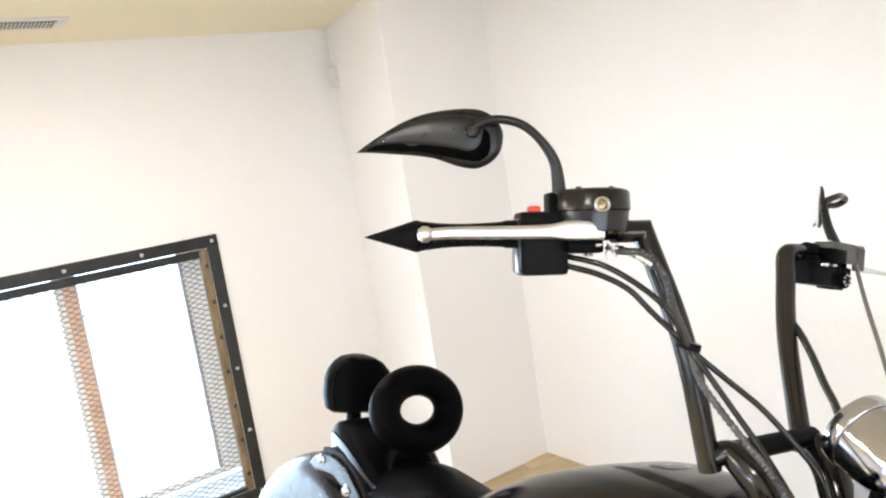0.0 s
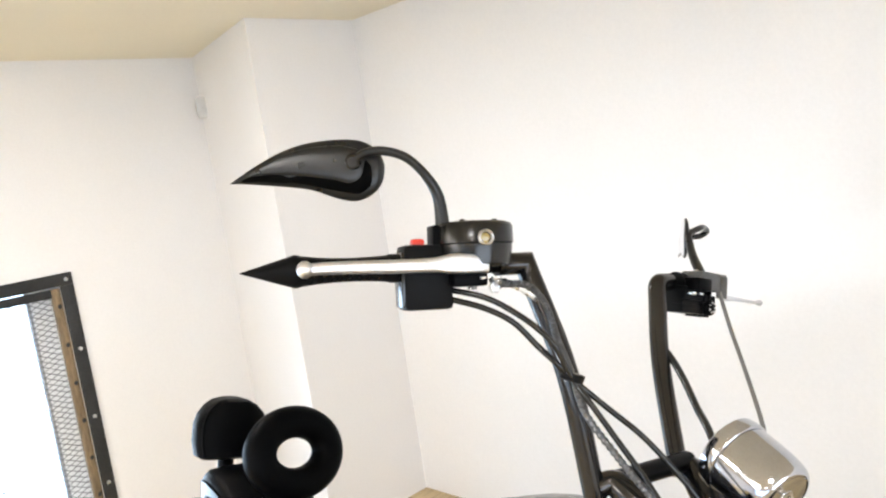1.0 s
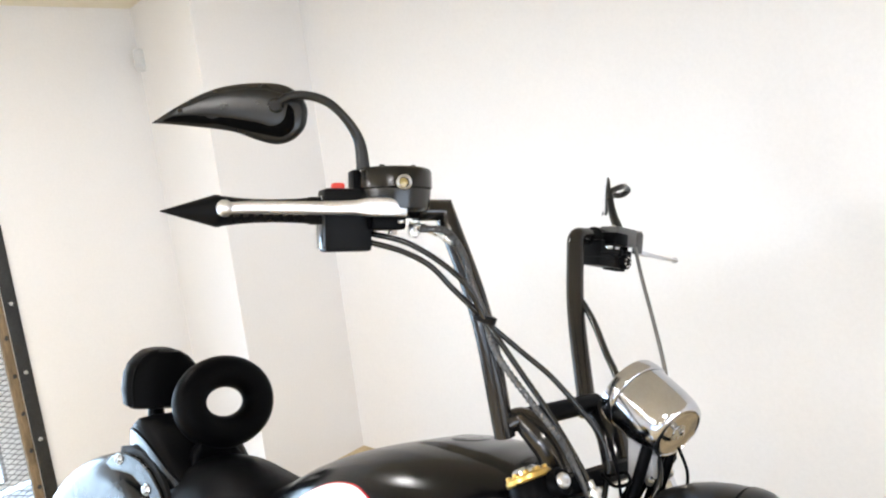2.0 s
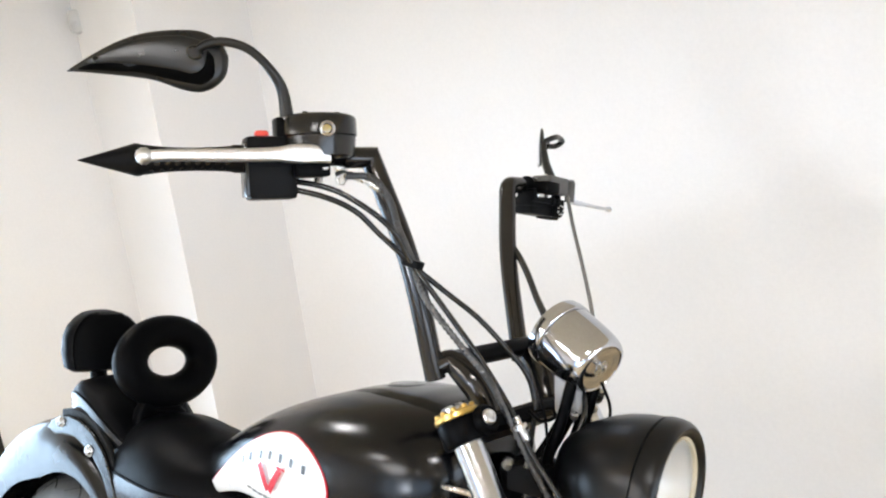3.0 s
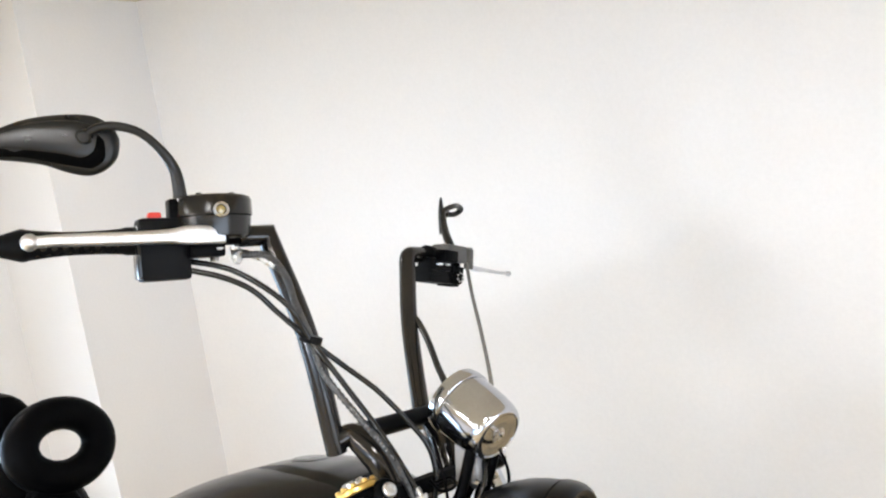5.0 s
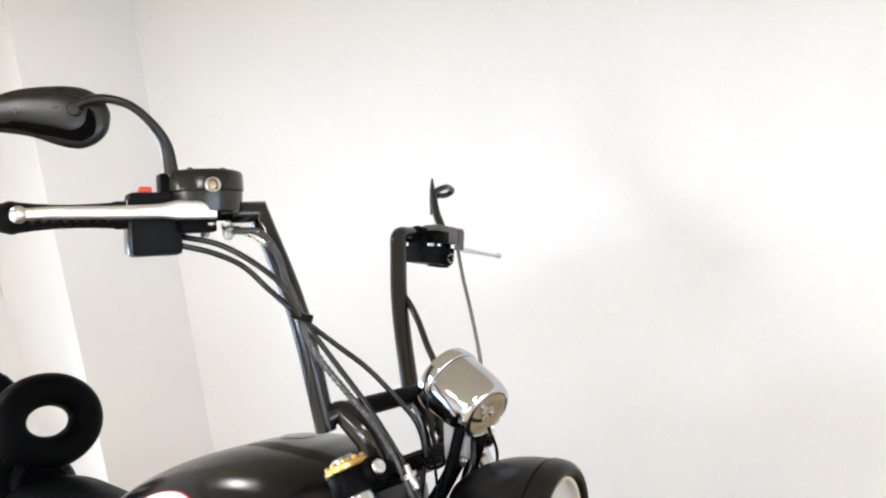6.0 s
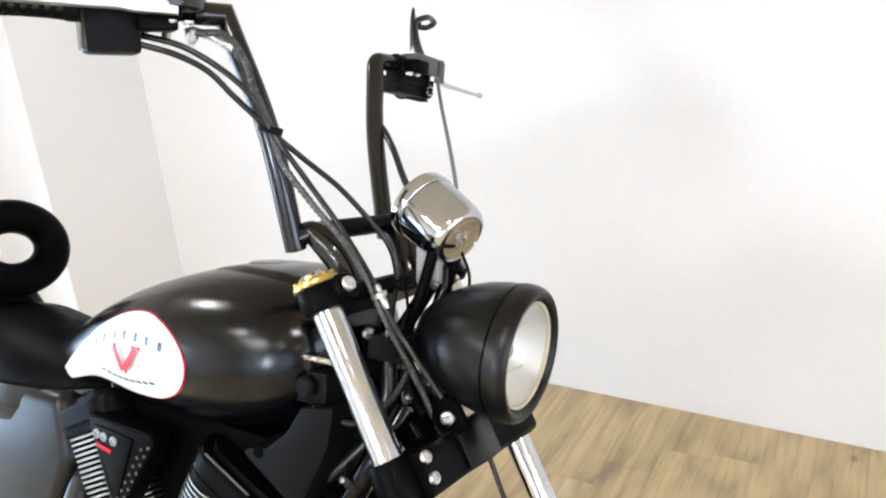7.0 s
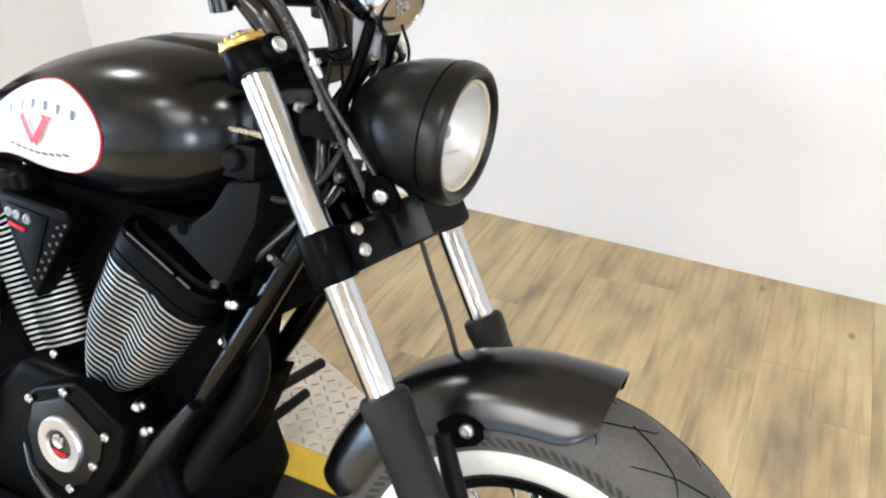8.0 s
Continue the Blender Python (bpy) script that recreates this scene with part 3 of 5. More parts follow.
# front fender
HW = 0.083
CROWN = []
run = [0.0, 0.0]
for k in range(11):
    CROWN.append(tuple(run))
    lean = radians(73 * min(1.0, (k + 0.5) / 8) ** 1.05)
    run[0] += math.cos(lean)
    run[1] += math.sin(lean)
CROWN = [(a / CROWN[-1][0], b / CROWN[-1][1]) for a, b in CROWN]
rings = []
for a in np.linspace(radians(79), radians(166), 34):
    t = (a - radians(79)) / radians(87)
    hw = HW * (1 - 0.10 * max(0, (0.06 - t) / 0.06) ** 2 - 0.15 * max(0, (t - 0.92) / 0.08) ** 2)
    ro = 0.372 + 0.006 * max(0, (0.12 - t) / 0.12)
    drop = 0.079 - 0.030 * max(0, (0.10 - t) / 0.10) ** 2 - 0.02 * max(0, (t - 0.9) / 0.1) ** 2
    d = np.array([math.cos(a), 0, math.sin(a)])
    sect = []
    for a_, b_ in [(-a_, b_) for a_, b_ in CROWN[:0:-1]] + CROWN:
        sect.append(AXLE + d * (ro - drop * b_) + np.array([0, hw * a_, 0]))
    inner = [p - d * 0.004 for p in sect[::-1]]
    rings.append(sect + inner)
v, f = loft(rings)
fender = part("front_fender", mesh_of("fender", v, f), FENDER_PAINT, bike, "satin black front fender")
for side in (-1, 1):
    part("fender_bracket", slab([(-0.240, 0.742), (-0.217, 0.763), (-0.193, 0.765), (-0.176, 0.757), (-0.169, 0.742), (-0.178, 0.729), (-0.203, 0.716), (-0.228, 0.716)], side * 0.083, side * 0.0905, 0.003), BLACK_DEEP, fender)
    bolt((-0.1933, side * 0.0905, 0.7478), (0, side, 0), 0.0105, fender)
    part("fender_stay", tube([(-0.226, side * 0.096, 0.735), (-0.190, side * 0.105, 0.655), (-0.140, side * 0.120, 0.56)], [0.012, 0.016, 0.016], 14), BLACK_PLASTIC, fender)

# headlamp
LAMP = np.array([-0.285, 0, 1.118])
LAX = unit((0.985, 0, -0.06))
SHELL = ((-0.174, 0.004), (-0.1720, 0.020), (-0.163, 0.038), (-0.147, 0.0550), (-0.125, 0.0695), (-0.101, 0.0815), (-0.076, 0.0898), (-0.050, 0.0946), (-0.0280, 0.0966), (-0.0268, 0.0938), (-0.0248, 0.0938), (-0.0236, 0.0982),
         (-0.012, 0.0982), (-0.003, 0.0966), (0.003, 0.0932), (0.006, 0.0888), (0.0055, 0.0840), (0.002, 0.0805), (-0.004, 0.0775))
shell = part("headlamp_shell", lathe(SHELL, LAMP, LAX, 72, caps=False), BLACK_PAINT, bike, "satin black bullet headlamp shell")
part("lens", lathe([(-0.006, 0.0775), (0.001, 0.0765), (0.006, 0.062), (0.009, 0.038), (0.010, 0.001)], LAMP, LAX, 48), LENS, shell, "clear headlamp lens").visible_shadow = False
part("lens_ring", lathe([(-0.006, 0.0765), (-0.0015, 0.0765), (-0.0005, 0.0745), (-0.0015, 0.0715), (-0.006, 0.0705)], LAMP, LAX, 48, caps=False), AMBER, shell, "pale warm seal ring")
part("reflector", lathe([(-0.008, 0.0755), (-0.03, 0.067), (-0.05, 0.048), (-0.062, 0.022), (-0.064, 0.001)], LAMP, LAX, 48, caps=False), REFLECTOR, shell)
for k in (-1, 1):
    part("reflector_step", block(-0.002, 0.002, -0.058, 0.058, -0.0012, 0.0012, 0.0004, Matrix.Translation(Vector(LAMP + np.array([-0.034, 0.0, k * 0.031])))), REFLECTOR, shell)
part("bulb", lathe([(-0.06, 0.006), (-0.040, 0.006), (-0.036, 0.009), (-0.028, 0.009), (-0.025, 0.002)], LAMP, LAX, 16), SASH_GREY, shell, "grey bulb shield")
part("lamp_bracket", slab([(-0.400, 1.055), (-0.365, 1.055), (-0.340, 1.018), (-0.355, 1.005), (-0.385, 1.004), (-0.400, 1.015)], -0.062, -0.05, 0.003), BLACK_DEEP, shell)
part("lamp_bracket", slab([(-0.400, 1.055), (-0.365, 1.055), (-0.340, 1.018), (-0.355, 1.005), (-0.385, 1.004), (-0.400, 1.015)], 0.05, 0.062, 0.003), BLACK_DEEP, shell)
bolt((-0.372, -0.063, 1.028), (0.3, -1, 0), 0.011, shell)

# speedometer
GA = unit((0.85, -0.17, -0.44))
G0 = np.array([-0.477, 0.012, 1.310])
gauge = part("speedometer_shell", lathe([(-0.0110, 0.036), (-0.0123, 0.0475), (-0.0088, 0.0525), (0.0, 0.0540), (0.0100, 0.0540), (0.0120, 0.0525), (0.0125, 0.0505), (0.0145, 0.0505), (0.0150, 0.0515), (0.035, 0.0512), (0.058, 0.0500), (0.074, 0.0480), (0.0830, 0.0455), (0.0880, 0.0425), (0.0900, 0.0390), (0.0905, 0.0370), (0.0885, 0.0355), (0.0885, 0.001)], G0, GA, 64), GAUGE_CHROME, bike, "polished chrome speedometer shell")
part("dial", lathe([(-0.0108, 0.001), (-0.0108, 0.046)], G0, GA, 40), GREY_INK, gauge)
part("gauge_end_plate", lathe([(0.0880, 0.0352), (0.0896, 0.0345), (0.0890, 0.030), (0.0884, 0.020), (0.0884, 0.001)], G0, GA, 48, 60), GAUGE_CHROME, gauge, "pale metal end plate")
part("gauge_hub", lathe([(0.0878, 0.0120), (0.0893, 0.0115), (0.0898, 0.0085), (0.0892, 0.006), (0.0892, 0.001)], G0, GA, 20), STEEL, gauge)
part("gauge_stud", lathe([(0.0890, 0.0045), (0.0935, 0.0045), (0.0945, 0.003)], G0 + np.array([0.004, -0.004, 0.003]), GA, 8), STEEL, gauge)
part("gauge_bracket", slab([(-0.470, 1.265), (-0.432, 1.248), (-0.428, 1.200), (-0.466, 1.196)], -0.014, 0.014, 0.004), SASH_GREY, bike, "grey metal gauge bracket")

# handlebar
def bar_out(side):
    return np.array([-0.690 - (0.012 if side > 0 else 0.008), side * 0.235, 1.5520])


GRIP_LEFT = unit((-0.152, 0.297, -0.030))


def bar_axis(side):
    return unit((-0.152, -0.297, -0.030)) if side < 0 else unit((0.02, 0.330, -0.014))


for side in (-1, 1):
    if side < 0:
        low, mid, top = np.array([-0.606, -0.117, 1.240]), np.array([-0.630, -0.158, 1.410]), np.array([-0.684, -0.190, 1.557])
    else:
        low, mid, top = np.array([-0.610, 0.117, 1.245]), np.array([-0.672, 0.162, 1.410]), np.array([-0.700, 0.190, 1.550])
    out = bar_out(side)
    d1, d2 = unit(top - mid), unit(out - top)
    r_in = 0.0 if side < 0 else 0.017
    knee = [top] if side < 0 else [top - r_in * (1 - s) ** 2 * d1 + r_in * s ** 2 * d2 for s in np.linspace(0, 1, 7)]
    path = smooth_path([low, mid, top - r_in * d1], 6)[:-1] + knee + [out]
    bar = part("handlebar", tube(path, 0.0155, 24, mitre=side < 0), BAR_BLACK, bike, "satin black tall handlebar tube")
    part("riser", tube(smooth_path([(-0.604, side * 0.118, 1.258), (-0.592, side * 0.103, 1.266), (-0.572, side * 0.095, 1.254), (-0.551, side * 0.086, 1.234), (-0.537, side * 0.080, 1.207), (-0.530, side * 0.078, 1.185)], 5), [0.0160 + 0.0085 * min(1, max(0, k - 4) / 9) for k in range(26)], 22), BAR_BLACK, bike, "satin black tapered handlebar riser")
    axis = bar_axis(side)
    if side > 0:
        axis = GRIP_LEFT
    part("bar_end", tube([out - 0.005 * axis, out + 0.20 * axis], 0.0115, 14), BLACK_SATIN, bike)
part("riser_bridge", tube([(-0.590, -0.100, 1.266), (-0.590, 0.104, 1.272)], 0.0150, 16), BLACK_SATIN, bike)


def controls(side):
    """Grip, switch housing, reservoir or clutch perch, lever and mirror of one bar end."""
    o, ax = bar_out(side), bar_axis(side)
    upv = unit(np.array([0, 0, 1.0]) - ax * ax[2])
    fw = np.cross(ax, upv) * (1 if np.cross(ax, upv)[0] > 0 else -1)

    def at(a, f, z):
        return o + a * ax + f * fw + z * upv
    s0 = 0.136
    e = s0 + 0.126
    waist = ((0.0, 0.0150), (0.002, 0.0188), (0.012, 0.0188), (0.016, 0.0172), (0.035, 0.0160), (0.060, 0.0152), (0.085, 0.0156), (0.105, 0.0170), (0.118, 0.0186), (0.126, 0.0195))
    prof = [(s0 + h, r) for h, r in waist] + [(e + 0.003, 0.0208), (e + 0.008, 0.0210), (e + 0.014, 0.0190), (e + 0.074, 0.0006)]
    grip_ax = ax if side < 0 else GRIP_LEFT
    grip = part("grip", lathe(prof, o, grip_ax, 28, 25), BLACK_PLASTIC, bike, "black grip with a pointed spike end")
    for k in range(8 if side < 0 else 0):
        for spin in (-0.35, -1.0):
            h = s0 + 0.022 + 0.0125 * k + (0.006 if spin < -0.5 else 0.0)
            rr = float(np.interp(h - s0, [q[0] for q in waist], [q[1] for q in waist]))
            way = math.cos(spin) * fw + math.sin(spin) * upv
            part("grip_stud", lathe([(-0.002, 0.0044), (0.0006, 0.0040), (0.0014, 0.0022), (0.0014, 0.0004)], o + h * grip_ax + rr * way, way, 10), HOUSING, grip, "small raised oval on the grip")

    def obox(a0, a1, f0, f1, z0, z1, bevel):
        m = Matrix((( *ax, ), (*fw, ), (*upv, ))).transposed().to_4x4()
        m.translation = Vector(o)
        return block(a0, a1, f0, f1, z0, z1, bevel, m)
    house = part("switch_housing", obox(0.068 if side < 0 else 0.012, 0.134 if side < 0 else 0.098, -0.020, 0.022, -0.056 if side < 0 else -0.052, -0.019 if side > 0 else 0.029, 0.007 if side < 0 else 0.004), BLACK_PLASTIC, bike, "black switch housing")
    part("switch_seam", obox(0.067, 0.135, -0.0205, 0.0225, -0.004, -0.002, 0) if side < 0 else obox(0.011, 0.099, -0.0205, 0.0225, -0.036, -0.034, 0), GREY_PLASTIC, house)
    for k in range(4 if side > 0 else 0):
        part("clamp_rib", obox(0.074 + 0.013 * k, 0.081 + 0.013 * k, -0.010, 0.012, -0.0555, -0.050, 0.001), BLACK_PLASTIC, house)
    if side < 0:
        part("banjo_fitting", tube(smooth_path([(-0.712, -0.228, 1.526), (-0.700, -0.220, 1.530), (-0.675, -0.205, 1.522), (-0.655, -0.197, 1.512)], 4), [0.008] * 4 + [0.0055] * 5 + [0.0075] * 4, 12), STEEL, bike, "bright metal brake hose fitting")
        part("banjo_bolt", lathe([(-0.008, 0.009), (0.006, 0.009), (0.008, 0.007)], (-0.708, -0.224, 1.522), (0.6, -0.5, 0), 6), STEEL, bike)
        part("pivot_screw", lathe([(-0.010, 0.006), (0.006, 0.006), (0.007, 0.004)], (-0.742, -0.272, 1.524), (0, 0, 1), 10), STEEL, bike)
        part("pivot_nut", lathe([(-0.010, 0.007), (0.008, 0.007), (0.009, 0.005)], (-0.724, -0.252, 1.527), (0, 0, 1), 6), STEEL, bike)
        # Glossy plate added so the housing's end face mirrors the window.
        part("housing_cap", obox(0.128, 0.137, -0.017, 0.019, -0.052, 0.020, 0.003), HOUSING, house, "glossy black plate added for the end face's reflection")
        part("perch_bracket", obox(0.026, 0.074, 0.004, 0.040, -0.028, -0.008, 0.005), BLACK_SATIN, house)
        part("kill_switch", obox(0.102, 0.120, 0.000, 0.014, 0.027, 0.037, 0.0045), RED, house, "red kill switch")
        res = part("brake_reservoir", lathe([(0.000, 0.02), (0.000, 0.044), (0.004, 0.050), (0.026, 0.0525), (0.030, 0.0525), (0.032, 0.0545), (0.054, 0.0540), (0.058, 0.0515), (0.060, 0.046), (0.060, 0.001)], at(0.033, 0.004, -0.003), upv, 44), RESERVOIR, bike, "black anodised round brake fluid reservoir")
        part("sight_ring", lathe([(-0.004, 0.0105), (0.005, 0.0105), (0.006, 0.009), (0.005, 0.0075), (0.001, 0.007)], at(0.0345, 0.0555, 0.034), fw, 20, caps=False), STEEL, res)
        part("sight_glass", lathe([(0, 0.0075), (0.002, 0.0075), (0.003, 0.005), (0.003, 0.001)], at(0.0345, 0.0555, 0.034), fw, 20), OIL, res, "amber oil level sight glass")
        for da in (-0.020, 0.024):
            bolt(at(0.033 + da, 0.004 + 0.03, 0.057), upv, 0.004, res, BLACK_GLOSS)
        part("mirror_clamp", obox(0.083, 0.093, -0.010, 0.020, 0.010, 0.054, 0.003), BLACK_SATIN, res)
    perch = part("lever_perch", obox(0.022, 0.066, 0.012, 0.048, -0.012, 0.012, 0.005), BLACK_SATIN, bike)
    lever = smooth_path([at(0.030, 0.046, 0.000), at(0.045, 0.048, 0.001), at(0.075, 0.049, 0.002), at(0.110, 0.049, 0.001), at(0.15, 0.047, 0.001), at(0.225, 0.044, 0.002), at(0.256, 0.043, 0.001)], 6)
    if side > 0:
        lever = smooth_path([np.array(q) for q in ((-0.668, 0.360, 1.536), (-0.680, 0.411, 1.531), (-0.683, 0.46, 1.530), (-0.683, 0.52, 1.527), (-0.681, 0.560, 1.526))], 6)
    n = len(lever)
    rings = []
    for i, (p, t, x, y) in enumerate(frames_along(lever)):
        k = i / (n - 1)
        tall = float(np.interp(k, (0, 0.03, 0.12, 0.30, 0.36, 0.44, 0.52, 0.8, 1), (0.0108, 0.0116, 0.0120, 0.0130, 0.0126, 0.0098, 0.0092, 0.0080, 0.0072)))
        tall *= 1 if side < 0 else 0.42
        rings.append(oval(p, tall * upv, 0.006 * unit(np.cross(t, upv)), 20, 4.0 if k < 0.42 else 2.6))
    v, f = loft(rings)
    lv = part("lever", mesh_of("lever", v, f), ALLOY, bike, "bare aluminium control lever")
    ball = [(-0.010, 0.002), (-0.008, 0.007), (-0.003, 0.0105), (0.003, 0.0105), (0.008, 0.007), (0.010, 0.002)]
    part("lever_ball", lathe([(h, r * (1.0 if side < 0 else 0.6)) for h, r in ball], at(0.262, 0.043, 0.001) if side < 0 else np.array((-0.681, 0.566, 1.526)), ax, 18), ALLOY, lv)
    if side > 0:
        part("perch_clamp", obox(0.036, 0.100, 0.002, 0.045, -0.010, 0.024, 0.004), PERCH_GREY, perch, "dark grey cast clutch perch")
        part("switch_neck", obox(0.012, 0.104, -0.014, 0.026, -0.028, -0.004, 0.003), BLACK_PLASTIC, house)
        part("bar_clamp", lathe([(0.020, 0.017), (0.020, 0.021), (0.040, 0.021), (0.040, 0.017)], o, ax, 20), BLACK_PLASTIC, perch)
        for k in range(2):
            bolt(at(0.048 + 0.040 * k, 0.024, 0.024), upv, 0.0045, perch)
        part("pivot", lathe([(-0.020, 0.0095), (0.018, 0.0095), (0.020, 0.008), (0.020, 0.001)], at(0.112, 0.040, 0.0), upv, 18), PERCH_GREY, perch)
        part("pivot_cap", lathe([(0, 0.0075), (0.003, 0.0075), (0.004, 0.005), (0.004, 0.0005)], at(0.112, 0.040, 0.020), upv, 12), BADGE, perch)
        part("horn_button", lathe([(0, 0.0150), (0.010, 0.0150), (0.013, 0.0125), (0.013, 0.001)], at(0.094, 0.020, -0.038), fw, 18), GREY_PLASTIC, house)
        for k in range(7):
            q = 2 * math.pi * k / 7
            part("knurl", lathe([(0, 0.0022), (0.0012, 0.0018), (0.0014, 0.0004)], at(0.094 + 0.0090 * math.cos(q), 0.033, -0.038 + 0.0090 * math.sin(q)), fw, 8), STEEL, house)
        for k in range(3):
            part("switch_button", obox(0.072 + 0.016 * k, 0.083 + 0.016 * k, 0.020, 0.027, -0.030, -0.016, 0.002), GREY_PLASTIC, house)
    bolt(at(0.015, 0.040, -0.016), -upv, 0.007, perch)
    bolt(at(0.035, 0.044, -0.016), -upv, 0.005, perch)
    # mirror: stem and leaf-shaped head
    mx = unit((-0.55, side * 0.84, 0))
    hub = np.array([-0.815, side * 0.413, 1.674])
    if side < 0:
        stem = [(-0.728, -0.308, 1.585), (-0.728, -0.312, 1.612), (-0.730, -0.320, 1.640), (-0.736, -0.340, 1.665), (-0.749, -0.362, 1.684), (-0.766, -0.385, 1.690), (-0.785, -0.399, 1.687), (-0.800, -0.408, 1.676)]
    else:
        hub = np.array([-0.775, 0.425, 1.657])
        stem = [(-0.676, 0.318, 1.545), (-0.690, 0.332, 1.570), (-0.719, 0.357, 1.605), (-0.738, 0.377, 1.636), (-0.744, 0.388, 1.655), (-0.738, 0.415, 1.668), (-0.746, 0.448, 1.673), (-0.752, 0.474, 1.668), (-0.762, 0.462, 1.657), (-0.772, 0.440, 1.655)]
    stem = smooth_path([np.array(p) for p in stem], 5)
    k = len(stem)
    nrm = np.cross(mx, [0, 0, 1.0]) * (-side)
    nrm = nrm if nrm[0] > 0 else -nrm
    slim = 1.0 if side < 0 else 0.4
    mirror = part("mirror_head", leaf(hub, mx, nrm, 1.0, slim), MIRROR_BLACK, bike, "black leaf-shaped rear view mirror")
    # Groove laid on as a dark leaf; its shade is in the colour.
    part("mirror_groove", leaf(hub + 0.0070 * slim * nrm, mx, nrm, 1.0, 0.62 * slim, GROOVE), BLACK_DEEP, mirror, "dark leaf for the shaded groove in the mirror back")
    part("mirror_back_plate", leaf(hub + 0.0110 * slim * nrm, mx, nrm, 1.0, 0.5 * slim, PLATE_LEAF), MIRROR_BLACK, mirror)
    part("mirror_glass", leaf(hub - 0.006 * slim * nrm, mx, nrm, 0.92, 0.6 * slim), CHROME, mirror, "silvered mirror glass")
    part("mirror_stem", tube(stem, [0.0105 - 0.0045 * min(1, i / (k * 0.45)) for i in range(k)], 14), MIRROR_BLACK, mirror)
    part("stem_nut", lathe([(-0.018, 0.0115), (-0.004, 0.0115), (-0.002, 0.0095)], stem[1], np.array(stem[2]) - np.array(stem[0]), 6), BLACK_SATIN, mirror)
    part("hub_washer", lathe([(0.006, 0.0115), (0.016, 0.0115), (0.018, 0.009), (0.016, 0.005), (0.016, 0.001)], hub + np.array([0.0, 0, 0.0]) - 0.012 * mx, nrm, 20), BLACK_GLOSS, mirror)
    bolt(hub + 0.006 * mx + 0.012 * nrm, nrm, 0.0038, mirror, BLACK_GLOSS)
    bolt(hub + 0.106 * mx + np.array([0, 0, -0.021]) + 0.012 * slim * nrm, nrm, 0.0035, mirror, BLACK_GLOSS)


LEAF = ((-0.0562, -0.001, -0.006), (-0.0545, 0.006, -0.020), (-0.0480, 0.017, -0.032), (-0.0365, 0.0265, -0.0424), (-0.0195, 0.0322, -0.0488), (0.0040, 0.0315, -0.0467), (0.0337, 0.0262, -0.0388), (0.0600, 0.0180, -0.0366), (0.0867, 0.0042, -0.0364), (0.1130, -0.0145, -0.0366), (0.1280, -0.0265, -0.0370), (0.1400, -0.0370, -0.0380))
GROOVE = ((-0.0465, -0.006, -0.015), (-0.0420, 0.004, -0.028), (-0.0300, 0.010, -0.037), (-0.0177, 0.012, -0.0408), (0.0120, 0.012, -0.0378), (0.0486, 0.006, -0.0328), (0.0800, -0.008, -0.0330), (0.1050, -0.022, -0.0338), (0.1258, -0.033, -0.0355))
PLATE_LEAF = ((-0.0290, 0.004, -0.008), (-0.0241, 0.0150, -0.0230), (-0.0096, 0.0198, -0.0298), (0.0127, 0.0205, -0.0264), (0.0492, 0.0135, -0.0230), (0.0778, 0.0020, -0.0225), (0.1000, -0.0120, -0.0250), (0.1150, -0.0225, -0.0280))


def leaf(hub, mx, nrm, scale=1.0, thick=1.0, rows=LEAF):
    """A pointed leaf: rounded towards the stem, drawn out to a drooping tip."""
    up = np.array([0, 0, 1.0])
    rings = []
    rows = smooth_path([np.array(r) for r in rows], 4)
    for r in rows:
        s, top, low = r * scale
        c = hub + s * mx + np.array([0, 0, (top + low) / 2])
        h = max((top - low) / 2, 0.0005)
        rings.append(oval(c, h * up, max(min(0.013, 0.5 * h), 0.0005) * thick * nrm, 28, 2.6))
    v, f = loft(rings)
    return mesh_of("leaf", v, f, sharp=60)


controls(-1)
controls(1)

# tank
TANK_KEYS = ((-1.285, 0.985, 0.935, 0.030), (-1.23, 1.012, 0.900, 0.066), (-1.16, 1.048, 0.905, 0.095), (-1.08, 1.092, 0.930, 0.116), (-1.00, 1.128, 0.930, 0.138), (-0.92, 1.156, 0.925, 0.155),
        (-0.84, 1.178, 0.922, 0.166), (-0.76, 1.190, 0.928, 0.170), (-0.68, 1.193, 0.945, 0.165), (-0.62, 1.185, 0.968, 0.150), (-0.58, 1.168, 0.995, 0.125), (-0.560, 1.145, 1.02, 0.095), (-0.552, 1.12, 1.05, 0.06))


def tank_at(u):
    us = [k[0] for k in TANK_KEYS]
    return tuple(float(np.interp(u, us, [k[i] for k in TANK_KEYS])) for i in (1, 2, 3))


def tank_side(u, w, lift=0.0):
    top, low, hw = tank_at(u)
    m, h = (top + low) / 2, (top - low) / 2
    k = min(0.999, abs((w - m) / h))
    return -(hw * (1 - k ** 2.5) ** (1 / 2.5)) - lift


